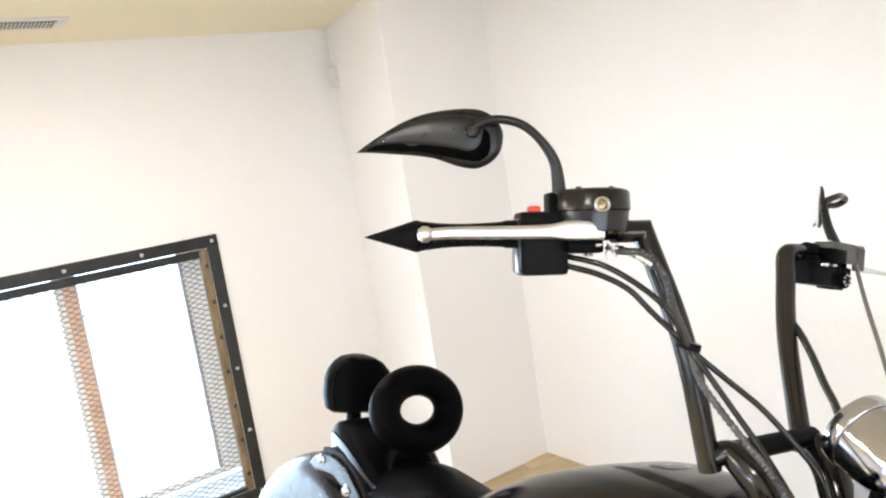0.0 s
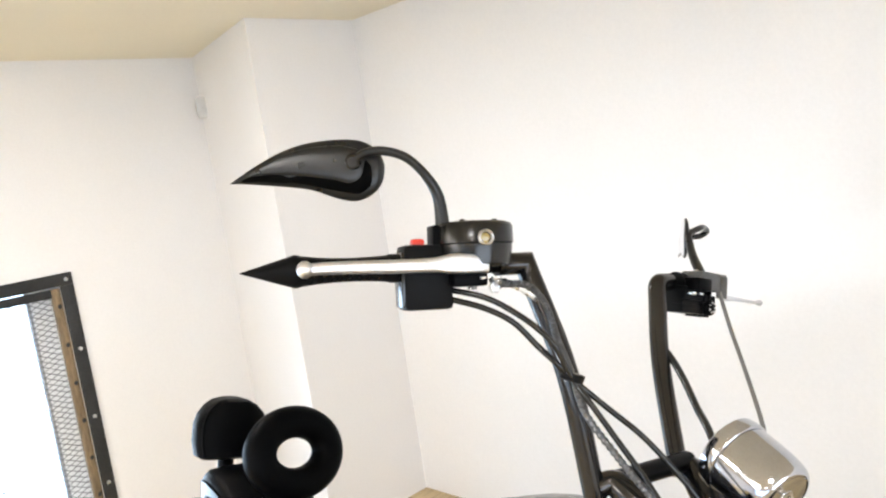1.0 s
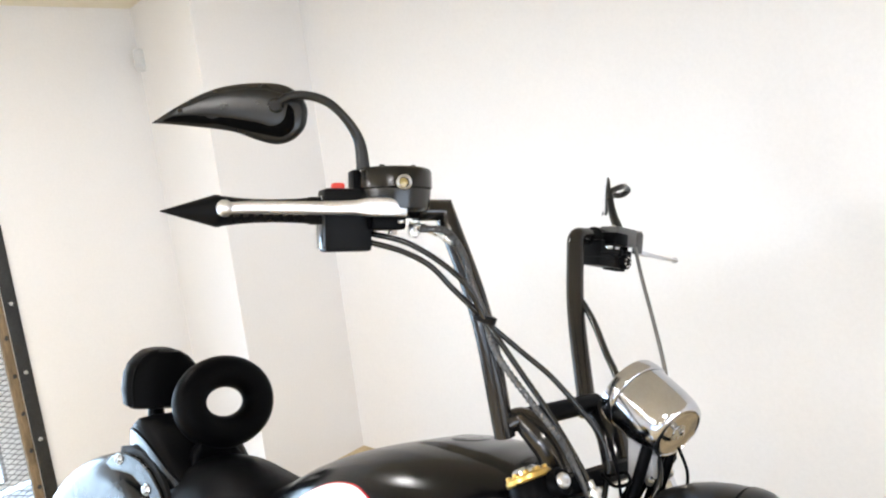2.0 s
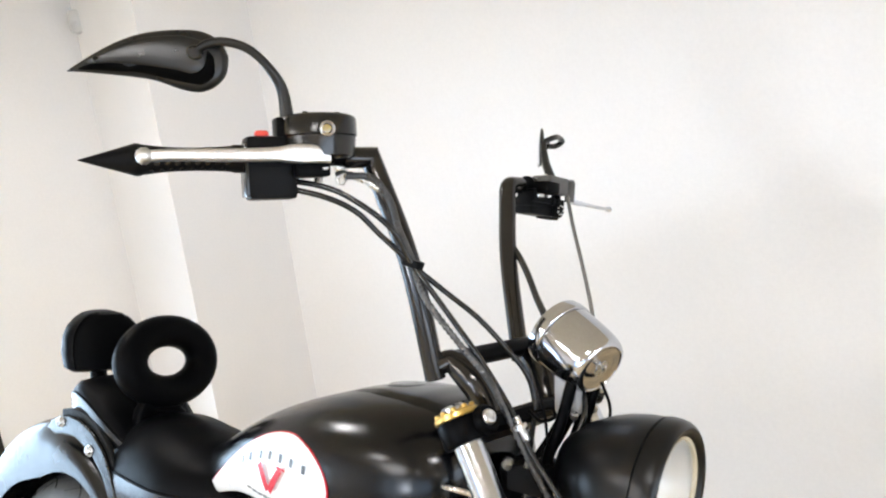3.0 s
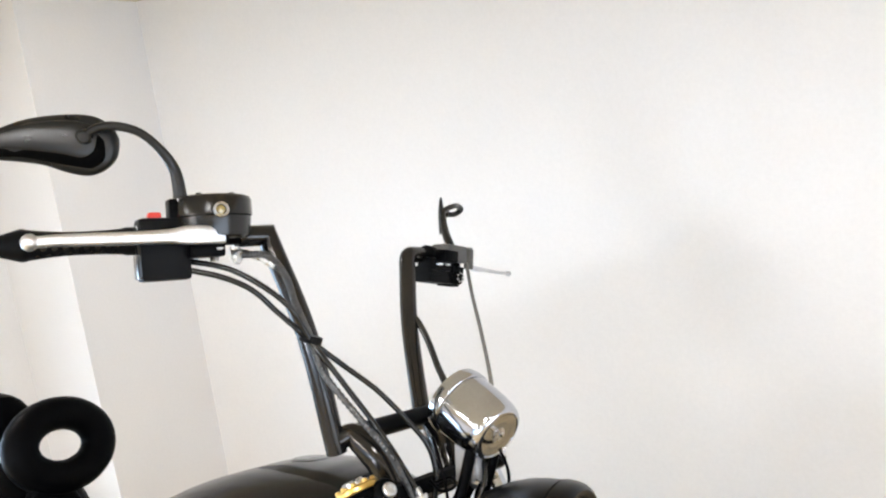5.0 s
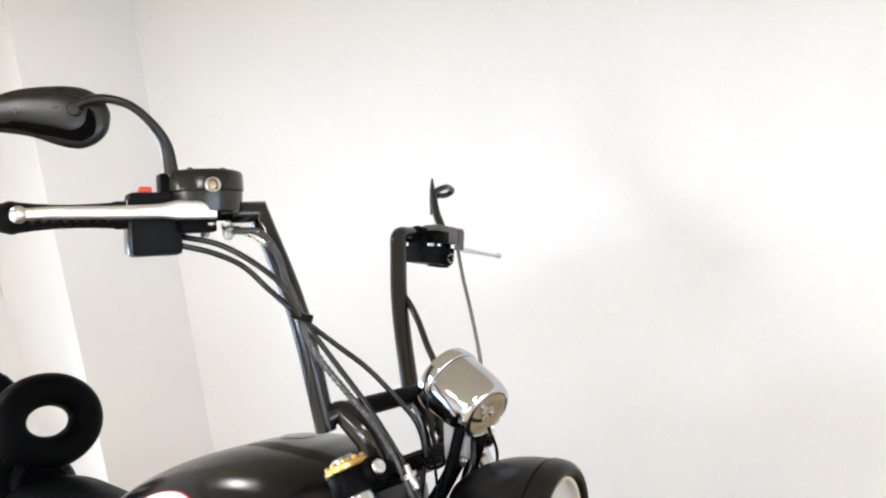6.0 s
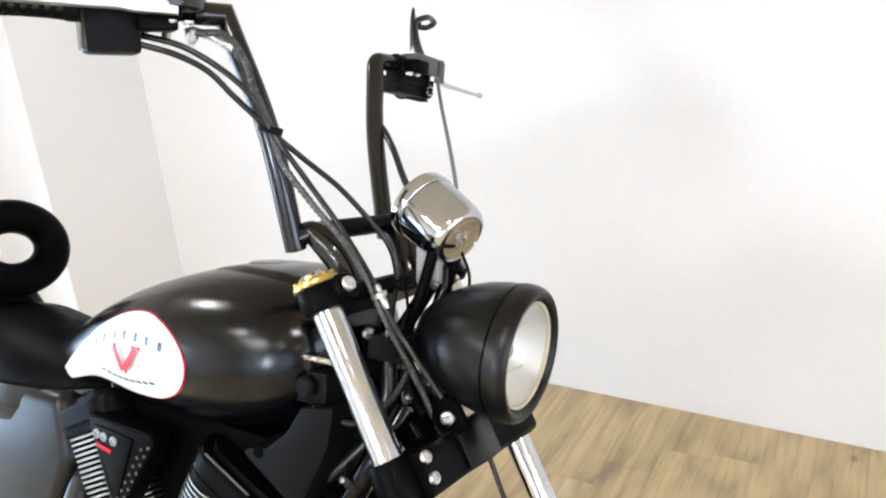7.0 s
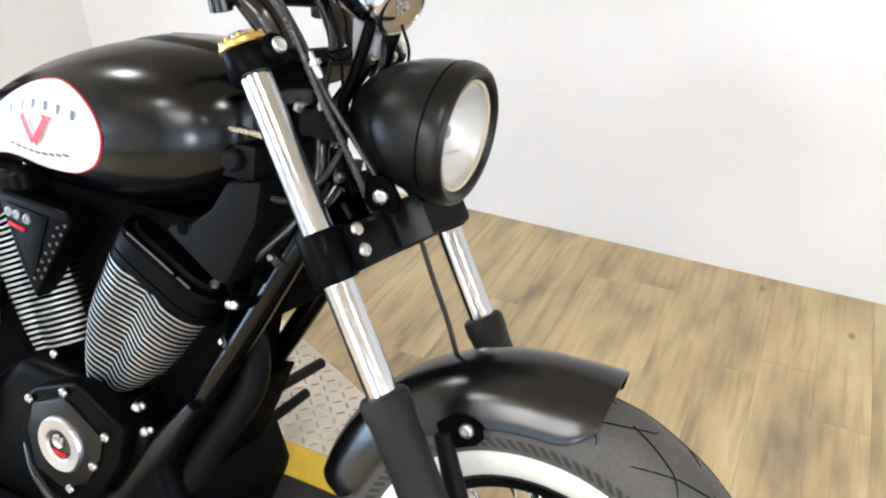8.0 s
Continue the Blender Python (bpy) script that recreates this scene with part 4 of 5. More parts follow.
rings = []
fine = smooth_path([np.array(k[:3]) for k in TANK_KEYS], 4)
wid = smooth_path([np.array((k[0], k[3], 0)) for k in TANK_KEYS], 4)
for p, q in zip(fine, wid):
    rings.append(oval((p[0], 0, (p[1] + p[2]) / 2), (0, q[1], 0), (0, 0, (p[1] - p[2]) / 2), 48, 2.5))
v, f = loft(rings)
tank = part("fuel_tank", mesh_of("tank", v, f), TANK_PAINT, bike, "semi-gloss black fuel tank")
rings = []
for u in np.linspace(-0.875, -0.595, 22):
    t = (u + 0.875) / 0.28
    top, low, hw = tank_at(u)
    half = 0.028 + 0.055 * math.sin(min(1, t * 1.25) * math.pi / 2)
    lift = 0.007 * min(1, t * 3) * min(1, (1 - t) * 6 + 0.15)
    pts = []
    for q in np.linspace(-1, 1, 15):
        k = min(0.999, abs(q * half / hw))
        w = (top + low) / 2 + (top - low) / 2 * (1 - k ** 2.5) ** (1 / 2.5)
        pts.append((u, q * half, w + lift * min(1, (1 - abs(q)) * 7) - 0.0005))
    rings.append(pts)
v, f = loft(rings, caps=False, closed=False)
part("dash_panel", mesh_of("dash", v, f, sharp=80), TANK_PAINT, tank, "raised black dash panel")
part("filler_cap", lathe([(-0.004, 0.036), (0.004, 0.036), (0.007, 0.032), (0.007, 0.001)], (-0.760, 0, 1.189), (-0.06, 0, 1), 32), BLACK_GLOSS, tank)

CREST = [(-1.235, 0.912), (-1.11, 1.005), (-1.03, 1.060), (-0.96, 1.096), (-0.89, 1.112), (-0.835, 1.106), (-0.790, 1.082), (-0.770, 1.048), (-0.783, 1.012), (-0.82, 0.988), (-0.87, 0.976), (-0.94, 0.972), (-1.02, 0.974), (-1.10, 0.957)]


def decal(outline, lift, rows=12, name="crest"):
    ring = smooth_path([np.array(p) for p in outline + outline[:1]], 4)[:-1]
    c = sum(ring) / len(ring)
    verts, faces = [], []
    n = len(ring)
    for r in range(rows + 1):
        for p in ring:
            q = c + (p - c) * max(r / rows, 0.01)
            verts.append((q[0], tank_side(q[0], q[1], lift), q[1]))
    for r in range(rows):
        for j in range(n):
            k = (j + 1) % n
            faces.append((r * n + j, r * n + k, (r + 1) * n + k, (r + 1) * n + j))
    return mesh_of(name, verts, faces, sharp=80)


cc = np.array((-0.93, 1.03))
part("crest_border", decal([tuple(cc + (np.array(p) - cc) * 1.024) for p in CREST], 0.0012), RED_PAINT, tank, "thin red border line")
crest = part("crest", decal(CREST, 0.0024), WHITE_PAINT, tank, "white teardrop tank panel")


def strip(a, b, half, lift=0.0078, steps=8):
    a, b = np.array(a), np.array(b)
    n = unit((-(b - a)[1], (b - a)[0]))
    verts, faces = [], []
    for i in range(steps + 1):
        p = a + (b - a) * i / steps
        for s in (-1, 1):
            q = p + s * half * n
            verts.append((q[0], tank_side(q[0], q[1], lift), q[1]))
    for i in range(steps):
        faces.append((2 * i, 2 * i + 1, 2 * i + 3, 2 * i + 2))
    return mesh_of("strip", verts, faces)


part("red_mark", strip((-0.953, 1.052), (-0.922, 1.013), 0.0078), RED_PAINT, tank, "red wedge mark")
part("red_mark", strip((-0.884, 1.057), (-0.918, 1.012), 0.0070, 0.0082), RED_PAINT, tank, "red wedge mark")
part("red_mark", strip((-0.897, 1.0585), (-0.870, 1.0575), 0.0020, 0.0082), RED_PAINT, tank, "red wedge mark")
for u, w in ((-1.016, 1.042), (-0.987, 1.055), (-0.951, 1.066), (-0.920, 1.072), (-0.887, 1.074), (-0.855, 1.074), (-0.821, 1.071)):
    slope = -0.55 * (u + 0.888)
    part("ink_bar", strip((u - 0.0052, w - 0.0052 * slope), (u + 0.0052, w + 0.0052 * slope), 0.0072), GREY_INK, tank)
for k in range(9):
    u = -0.990 + 0.0185 * k
    w = 0.9975 + 1.05 * (u + 0.945) ** 2
    part("ink_bar", strip((u - 0.0075, w), (u + 0.0072, w), 0.0021), GREY_INK, tank)

# engine
def outline_ring(c, sd, grow_f, grow_r, half, n=44, notch=0.12, power=0.42):
    """Fin outline: rounded box with a shallow notch in each flank."""
    out = []
    for t in np.linspace(0, 2 * math.pi, n, endpoint=False):
        ct, st = math.cos(t), math.sin(t)
        a = math.copysign(abs(ct) ** power, ct) * (grow_f if ct > 0 else grow_r)
        b = math.copysign(abs(st) ** power, st) * half
        b *= 1 - notch * math.exp(-abs((a - 0.003) / (0.020 if a < 0.003 else 0.009)) ** 1.5) * (abs(st) > 0.5)
        out.append(c + a * sd + np.array([0, b, 0]))
    return out


# foot u and w, tilt, then rows of height, forward and rearward reach of the fins
CYLINDERS = (
    (-0.850, 0.570, 25, ((0.044, 0.024, 0.030), (0.054, 0.036, 0.052), (0.070, 0.048, 0.066), (0.105, 0.066, 0.084), (0.150, 0.086, 0.100), (0.200, 0.100, 0.104), (0.272, 0.114, 0.105))),
    (-0.945, 0.565, -25, ((0.080, 0.108, 0.030), (0.120, 0.112, 0.040), (0.170, 0.112, 0.050), (0.240, 0.108, 0.056), (0.318, 0.100, 0.062))),
)
for u0, w0, tilt, reach in CYLINDERS:
    ax = np.array([math.sin(radians(tilt)), 0, math.cos(radians(tilt))])
    sd = np.array([math.cos(radians(tilt)), 0, -math.sin(radians(tilt))])
    foot = np.array([u0, 0, w0])
    h0, h1 = reach[0][0], reach[-1][0]
    f1, r1 = reach[-1][1:]
    barrel = part("cylinder", lathe([(0, 0.03), (h0, 0.035), (h1, 0.05)], foot, ax, 32), BLACK_DEEP, bike, "black finned engine cylinder")
    fins = int((h1 - h0) / 0.0098)
    for k in range(fins + 1):
        h = h0 + (h1 - h0) * k / fins
        fo = float(np.interp(h, [q[0] for q in reach], [q[1] for q in reach]))
        re = float(np.interp(h, [q[0] for q in reach], [q[2] for q in reach]))
        wide = 0.132 if tilt > 0 else 0.124
        rr = []
        for dh, cut in ((-0.0023, 0.003), (-0.0020, 0.0), (0.0020, 0.0), (0.0023, 0.003)):
            rr.append(outline_ring(foot + (h + dh) * ax, sd, fo - cut, re - cut, wide - cut, 60, 0.12 * min(1.0, max(0.0, (fo - 0.02) / 0.07))))
        vv, ff = loft(rr)
        me = mesh_of("fin", vv, ff)
        me.materials.append(FIN_BLACK)
        me.materials.append(FIN)
        for p in me.polygons:
            if p.area < 0.0005 and abs(p.normal @ Vector(ax)) < 0.5 and abs(p.normal[1]) > 0.30:
                p.material_index = 1
        part("fin", me, FIN, barrel)
    rr = []
    for dh, sc in ((0.004, 0.95), (0.007, 1.0), (0.020, 1.0), (0.0215, 0.975), (0.0235, 0.975), (0.025, 1.01), (0.052, 0.995), (0.058, 0.965), (0.059, 0.86), (0.068, 0.84), (0.070, 0.70)):
        rr.append(outline_ring(foot + (h1 + dh) * ax, sd, (f1 + 0.006) * sc, r1 * sc, 0.131 * sc, 60, 0.0, 0.40))
    vv, ff = loft(rr)
    head = part("cylinder_head", mesh_of("head", vv, ff, sharp=25), BLACK_SATIN, bike, "black cylinder head cover")
    for d0, d1 in ((-0.066, 0.036), (0.046, 0.072)) if tilt > 0 else ():
        part("head_rail", tube([foot + (h1 + 0.0595) * ax + d * sd + np.array([0, -0.124, 0]) for d in (d0, d1)], 0.0020, 8), BRAID, head)
    bolt(foot + (h1 + 0.069) * ax + 0.088 * sd + np.array([0, -0.090, 0]), ax + np.array([0, -0.5, 0]), 0.008, head)
    for d in (-0.030, 0.030):
        part("base_bracket", slab([(u0 + d - 0.012, w0 + 0.000), (u0 + d + 0.012, w0 + 0.000), (u0 + d + 0.014, w0 + 0.055), (u0 + d - 0.014, w0 + 0.055)], -0.130, -0.09, 0.004), GREY_PLASTIC, barrel)

# Solid black slabs, added so the gaps round the engine stay dark.
part("engine_core", slab([(-1.12, 0.93), (-0.66, 0.93), (-0.60, 0.86), (-0.64, 0.52), (-1.12, 0.52)], -0.075, 0.075, 0.01), BLACK_DEEP, bike, "black filler slab in place of frame rails and wiring")
part("gearbox", slab([(-1.55, 0.32), (-1.02, 0.30), (-1.00, 0.60), (-1.10, 0.90), (-1.45, 0.88), (-1.55, 0.60)], -0.11, 0.11, 0.03, segments=3), BLACK_DEEP, bike, "black filler slab round the gearbox and rear frame")
cover = part("intake_cover", slab([(-1.032, 0.914), (-1.020, 0.880), (-0.983, 0.798), (-0.950, 0.746), (-0.930, 0.780), (-0.866, 0.892), (-0.872, 0.910)], -0.146, -0.105, 0.006, segments=3), BLACK_SATIN, bike, "black V-shaped intake cover")
part("intake_panel", slab([(-1.010, 0.900), (-0.950, 0.897), (-0.912, 0.895), (-0.948, 0.785), (-0.972, 0.820)], -0.149, -0.144, 0.002), BLACK_SATIN, cover)
for u in (-1.000, -0.982, -0.958):
    part("badge_bar", lathe([(0, 0.0085), (0.002, 0.0085), (0.003, 0.0070), (0.003, 0.0040), (0.0015, 0.0035), (0.0015, 0.0005)], (u, -0.149, 0.884 - 0.10 * (u + 0.98)), (0, -1, 0), 18), BADGE, cover, "small silver badge bar")
part("badge_line", slab([(-1.002, 0.871), (-0.962, 0.866), (-0.964, 0.859), (-0.998, 0.864)], -0.152, -0.147, 0.001), RED_PAINT, cover)
for k in range(7):
    for j in range(2):
        part("rivet", lathe([(0, 0.0030), (0.0015, 0.0025), (0.002, 0.001)], (-0.893 - 0.0095 * k + 0.017 * j, -0.1462, 0.882 - 0.0165 * k + 0.006 * j), (0, -1, 0), 8), GREY_INK, cover)

part("rear_header", tube(smooth_path([(-1.08, -0.03, 0.83), (-1.100, -0.090, 0.775), (-1.096, -0.128, 0.705), (-1.088, -0.150, 0.63), (-1.088, -0.160, 0.55), (-1.125, -0.165, 0.45), (-1.25, -0.175, 0.38), (-1.6, -0.18, 0.35)], 6), 0.0235, 20), BLACK_PAINT, bike, "satin black rear exhaust header")
case = part("crankcase", slab([(-1.12, 0.30), (-0.66, 0.30), (-0.62, 0.42), (-0.70, 0.58), (-0.80, 0.63), (-1.0, 0.63), (-1.12, 0.52)], -0.15, 0.15, 0.03, segments=3), BLACK_SATIN, bike, "black engine crankcase")
COVER = [(-0.940, 0.590), (-0.922, 0.606), (-0.8315, 0.6425), (-0.812, 0.640), (-0.728, 0.600), (-0.722, 0.588), (-0.732, 0.530), (-0.775, 0.452), (-0.860, 0.412), (-0.940, 0.436), (-0.962, 0.520)]
part("cam_cover", slab(COVER, -0.176, -0.14, 0.007, segments=3), BLACK_SATIN, case, "faceted satin black cam cover")
part("cover_plate", slab([(-0.925, 0.578), (-0.852, 0.612), (-0.836, 0.606), (-0.764, 0.566), (-0.770, 0.530), (-0.800, 0.470), (-0.858, 0.440), (-0.922, 0.456), (-0.940, 0.520)], -0.181, -0.17, 0.005, segments=2), BLACK_PAINT, case)
badge = part("round_badge", lathe([(0, 0.001), (0.004, 0.018), (0.004, 0.0255), (0.008, 0.0285), (0.009, 0.046), (0.005, 0.049), (0, 0.049)][::-1], (-0.855, -0.181, 0.527), (0, -1, 0), 44), ALLOY, case, "round bare metal cover badge")
part("badge_centre", lathe([(0, 0.0255), (0.005, 0.025), (0.0055, 0.001)], (-0.855, -0.181, 0.527), (0, -1, 0), 28), BLACK_GLOSS, badge)
part("badge_emblem", lathe([(0.005, 0.0125), (0.0075, 0.0125), (0.0080, 0.0100), (0.0065, 0.0080), (0.0065, 0.0005)], (-0.857, -0.181, 0.533), (0, -1, 0), 24), STEEL, badge, "small plain metal emblem")
part("badge_mark", slab([(-0.866, 0.5075), (-0.842, 0.5075), (-0.838, 0.5155), (-0.871, 0.5155)], -0.1880, -0.184, 0), RED_PAINT, badge)
for u, w in ((-0.849, 0.6224), (-0.758, 0.573), (-0.931, 0.584), (-0.786, 0.510), (-0.840, 0.446)):
    bolt((u, -0.179, w), (0, -1, 0), 0.0085, case)
bolt((-0.905, -0.150, 0.6627), (0, -1, 0), 0.0075, case)
for u, w in ((-0.7256, 0.624), (-0.7076, 0.587)):
    part("case_lug", lathe([(-0.05, 0.011), (0.0, 0.011), (0.002, 0.009)], (u, -0.146, w), (0.15, -1, 0), 14), BLACK_SATIN, case)
    bolt((u, -0.148, w), (0.3, -1, 0), 0.0080, case)
    bolt((u + 0.0085, -0.144, w + 0.004), (0.3, -1, 0), 0.0060, case)
part("drain_fitting", lathe([(-0.012, 0.008), (0.010, 0.008), (0.012, 0.006)], (-0.925, -0.160, 0.470), (0.8, -0.6, 0.1), 6), STEEL, case)
part("lower_hose", tube(smooth_path([(-0.98, -0.150, 0.465), (-0.93, -0.175, 0.440), (-0.87, -0.182, 0.405), (-0.82, -0.17, 0.37)], 5), 0.009, 10), SHEATH, case)
part("front_cover", tube(smooth_path([(-0.640, -0.115, 0.640), (-0.672, -0.125, 0.585), (-0.712, -0.130, 0.520), (-0.770, -0.130, 0.430), (-0.83, -0.125, 0.36)], 5), [0.010 + 0.016 * min(1.0, k / 8) for k in range(21)], 18), BLACK_PAINT, bike, "satin black lower engine pipe")

part("cowl", slab([(-0.682, 0.924), (-0.676, 0.935), (-0.635, 0.945), (-0.600, 0.975), (-0.575, 1.018), (-0.515, 1.030), (-0.522, 0.97), (-0.568, 0.866), (-0.590, 0.868)], -0.135, 0.135, 0.008), GREY_PLASTIC, bike, "charcoal plastic cowl below the tank")
# Screw hole drawn as a flush dark disc, shade in the colour.
part("cowl_hole", lathe([(0, 0.0095), (0.0012, 0.0095), (0.0018, 0.0080), (0.0008, 0.0070), (0.0006, 0.0005)], (-0.650, -0.135, 0.9335), (0, -1, 0), 20), BLACK_DEEP, bike, "dark disc for a shaded screw hole")
part("horn_box", block(-0.615, -0.54, -0.12, 0.12, 1.020, 1.070, 0.006), BLACK_PLASTIC, bike)
part("horn_knob", lathe([(0, 0.016), (0.012, 0.016), (0.016, 0.012), (0.016, 0.001)], (-0.570, -0.12, 1.048), (0, -1, 0), 20), BLACK_PLASTIC, bike)
for side in (-1, 1):
    part("frame_downtube", tube(smooth_path([(-0.455, side * 0.045, 1.02), (-0.476, side * 0.08, 0.955), (-0.540, side * 0.088, 0.825), (-0.600, side * 0.090, 0.715), (-0.646, side * 0.090, 0.635), (-0.708, side * 0.090, 0.510), (-0.79, side * 0.09, 0.35), (-0.90, side * 0.09, 0.27), (-1.3, side * 0.1, 0.27)], 6), 0.0195, 24), TUBE_GLOSS, bike, "gloss black frame tube")
part("exhaust_pipe", tube(smooth_path([(-0.68, -0.02, 0.80), (-0.605, -0.03, 0.745), (-0.585, -0.045, 0.665), (-0.632, -0.07, 0.56), (-0.680, -0.10, 0.46), (-0.76, -0.15, 0.36), (-1.0, -0.17, 0.33), (-1.6, -0.18, 0.33)], 6), 0.026, 18), BLACK_PLASTIC, bike, "black exhaust header pipe")
# Plain black slabs added for the dark mass behind the tubes.
part("oil_cooler", slab([(-0.612, 0.655), (-0.588, 0.660), (-0.620, 0.565), (-0.660, 0.47), (-0.70, 0.40), (-0.76, 0.40), (-0.68, 0.60)], -0.05, 0.085, 0.008), BLACK_DEEP, bike, "black filler slab behind the frame tubes")
part("frame_gusset", slab([(-0.590, 0.86), (-0.520, 0.87), (-0.520, 0.815), (-0.560, 0.785), (-0.600, 0.770)], -0.05, 0.085, 0.006), BLACK_DEEP, bike, "black filler slab between the frame tubes")
for u, w in ((-0.503, 0.912), (-0.585, 0.757)):
    part("tube_clamp", lathe([(-0.008, 0.0198), (-0.007, 0.0222), (0.007, 0.0222), (0.008, 0.0198)], (u, -0.0865, w), (0.5, 0, 0.87), 22), BLACK_PAINT, bike)
    bolt((u - 0.012, -0.106, w + 0.004), (-0.3, -1, 0.2), 0.0055, bike)
part("frame_spine", tube([(-0.52, 0, 1.07), (-1.25, 0, 0.88), (-1.5, 0, 0.78)], 0.03, 12), BLACK_SATIN, bike)
part("side_cover", slab([(-1.36, 0.62), (-1.16, 0.66), (-1.10, 0.80), (-1.13, 0.92), (-1.30, 0.92), (-1.42, 0.80)], -0.13, 0.13, 0.03, segments=3), BLACK_PAINT, bike, "satin black side cover")

# seats, backrests, rear fender
FLAT = ((0.88, 0.0), (0.97, 0.30), (0.995, 0.58), (0.965, 0.80), (0.82, 0.945), (0.45, 0.99), (0.0, 1.0))
DOME = ((0.94, 0.0), (0.985, 0.18), (1.0, 0.34), (0.985, 0.46), (0.90, 0.64), (0.70, 0.83), (0.38, 0.96), (0.0, 1.0))


def cushion(name, rows, label, half_sect, seam):
    """A padded cushion: glossy side panels up to the seam, which carries a piping along each edge."""
    fine_rows = smooth_path([np.array(r) for r in rows], 5)
    sect = [(-a, b) for a, b in half_sect] + [(a, b) for a, b in half_sect[-2::-1]]
    v, f = loft([[(u, a * hw, w0 + b * (w1 - w0)) for a, b in sect] for u, w1, w0, hw in fine_rows])
    pad = part(name, mesh_of(name, v, f, sharp=70), VINYL, bike, label)
    low = [q for q in half_sect if q[1] < seam]
    edge = float(np.interp(seam, [q[1] for q in half_sect], [q[0] for q in half_sect]))
    for side in (-1, 1):
        v, f = loft([[(u, side * (a * hw + 0.0022), w0 + b * (w1 - w0)) for a, b in low + [(edge, seam)]] for u, w1, w0, hw in fine_rows[1:-1]], caps=False, closed=False)
        part("side_panel", mesh_of("side_panel", v, f, sharp=70), VINYL_SIDE, pad, "glossy black vinyl side panel")
        part("piping", tube([(u, side * (edge * hw + 0.001), w0 + seam * (w1 - w0)) for u, w1, w0, hw in fine_rows[1:-1]], 0.0030, 8), VINYL, pad)
    return pad


cushion("rider_seat", ((-1.585, 0.945, 0.86, 0.085), (-1.545, 1.000, 0.84, 0.106), (-1.49, 1.024, 0.83, 0.120), (-1.40, 1.032, 0.83, 0.134), (-1.30, 1.020, 0.84, 0.138), (-1.20, 0.999, 0.86, 0.116), (-1.14, 0.983, 0.88, 0.090), (-1.08, 0.960, 0.91, 0.05)), "black vinyl rider seat", DOME, 0.42)
cushion("pillion_seat", ((-1.80, 1.020, 0.985, 0.045), (-1.765, 1.062, 0.980, 0.080), (-1.71, 1.082, 0.975, 0.102), (-1.64, 1.074, 0.962, 0.111), (-1.58, 1.048, 0.948, 0.112), (-1.53, 1.012, 0.935, 0.104), (-1.49, 0.98, 0.92, 0.09)), "black vinyl passenger seat", FLAT, 0.70)

# ring-shaped backrest pad
RC, RN = np.array([-1.535, 0.028, 1.134]), unit((0.95, 0, 0.2))
ry, rz = np.array([0, 1.0, 0]), np.cross(RN, [0, 1.0, 0]) * -1
rz = rz if rz[2] > 0 else -rz
rings = []
for a in np.linspace(0, 2 * math.pi, 49):
    c = RC + 0.093 * math.cos(a) * ry + 0.071 * math.sin(a) * rz
    d = unit(1.0 * math.cos(a) * ry + 1.1 * math.sin(a) * rz)
    rings.append(oval(c, 0.0375 * d, 0.034 * RN, 24, 2.3))
v, f = loft(rings, caps=False)
ringpad = part("ring_backrest", mesh_of("ring", v, f), VINYL, bike, "black vinyl ring-shaped backrest pad")
part("backrest_mount", slab([(-0.062, 0.985), (0.074, 0.985), (0.070, 1.012), (0.052, 1.032), (0.030, 1.075), (-0.030, 1.075), (-0.055, 1.03)], -1.535, -1.505, 0.010, "u", 3), VINYL, ringpad, "black covered backrest bracket")
# passenger backrest pad
rings = []
for k, (h, hw) in enumerate(((-0.074, 0.078), (-0.066, 0.092), (-0.03, 0.097), (0.01, 0.093), (0.035, 0.082), (0.055, 0.064), (0.067, 0.044), (0.073, 0.022))):
    rings.append(oval((-1.80 - 0.15 * h, 0.010, 1.158 + h), (0.20 * hw, 0.98 * hw, 0), (0.046 * (1 if k not in (0, 7) else 0.65), -0.008, 0), 36, 3.2))
v, f = loft(rings)
pad = part("passenger_backrest", mesh_of("pad", v, f), VINYL, bike, "black vinyl passenger backrest pad")
front_edge = [np.array(r[14]) for r in rings[1:-1]]
part("piping", tube(smooth_path([q + np.array([0.0, -0.001, 0.0]) for q in front_edge], 4), 0.0026, 8), VINYL, pad)
part("backrest_post", tube([(-1.80, 0, 1.09), (-1.79, 0, 0.98)], 0.02, 12), BLACK_SATIN, pad)

rings = []
RA = np.array([-1.82, 0, 0.475])
for a in np.linspace(20, 190, 60):
    d = np.array([math.cos(radians(a)), 0, math.sin(radians(a))])
    drop = float(np.interp(a, (20, 58, 66, 76, 92, 104, 190), (0.050, 0.050, 0.058, 0.080, 0.128, 0.140, 0.140)))
    sect = []
    for q in np.linspace(-math.pi / 2, math.pi / 2, 29):
        across = math.copysign(abs(math.sin(q)) ** 0.62, q)
        sect.append(RA + d * (0.482 - drop * (1 - math.cos(q) ** 0.72)) + np.array([0, 0.120 * across, 0]))
    rings.append(sect + [p - d * 0.004 for p in sect[::-1]])
v, f = loft(rings)
rfender = part("rear_fender", mesh_of("rear_fender", v, f), REAR_PAINT, bike, "gloss black rear fender")
STRUT = [(-1.792, 0.957), (-1.775, 0.976), (-1.740, 0.992), (-1.690, 1.002), (-1.640, 1.000), (-1.580, 0.982), (-1.530, 0.950), (-1.495, 0.905), (-1.470, 0.860), (-1.500, 0.850), (-1.530, 0.893), (-1.570, 0.925), (-1.615, 0.944), (-1.660, 0.957), (-1.715, 0.953), (-1.760, 0.946)]
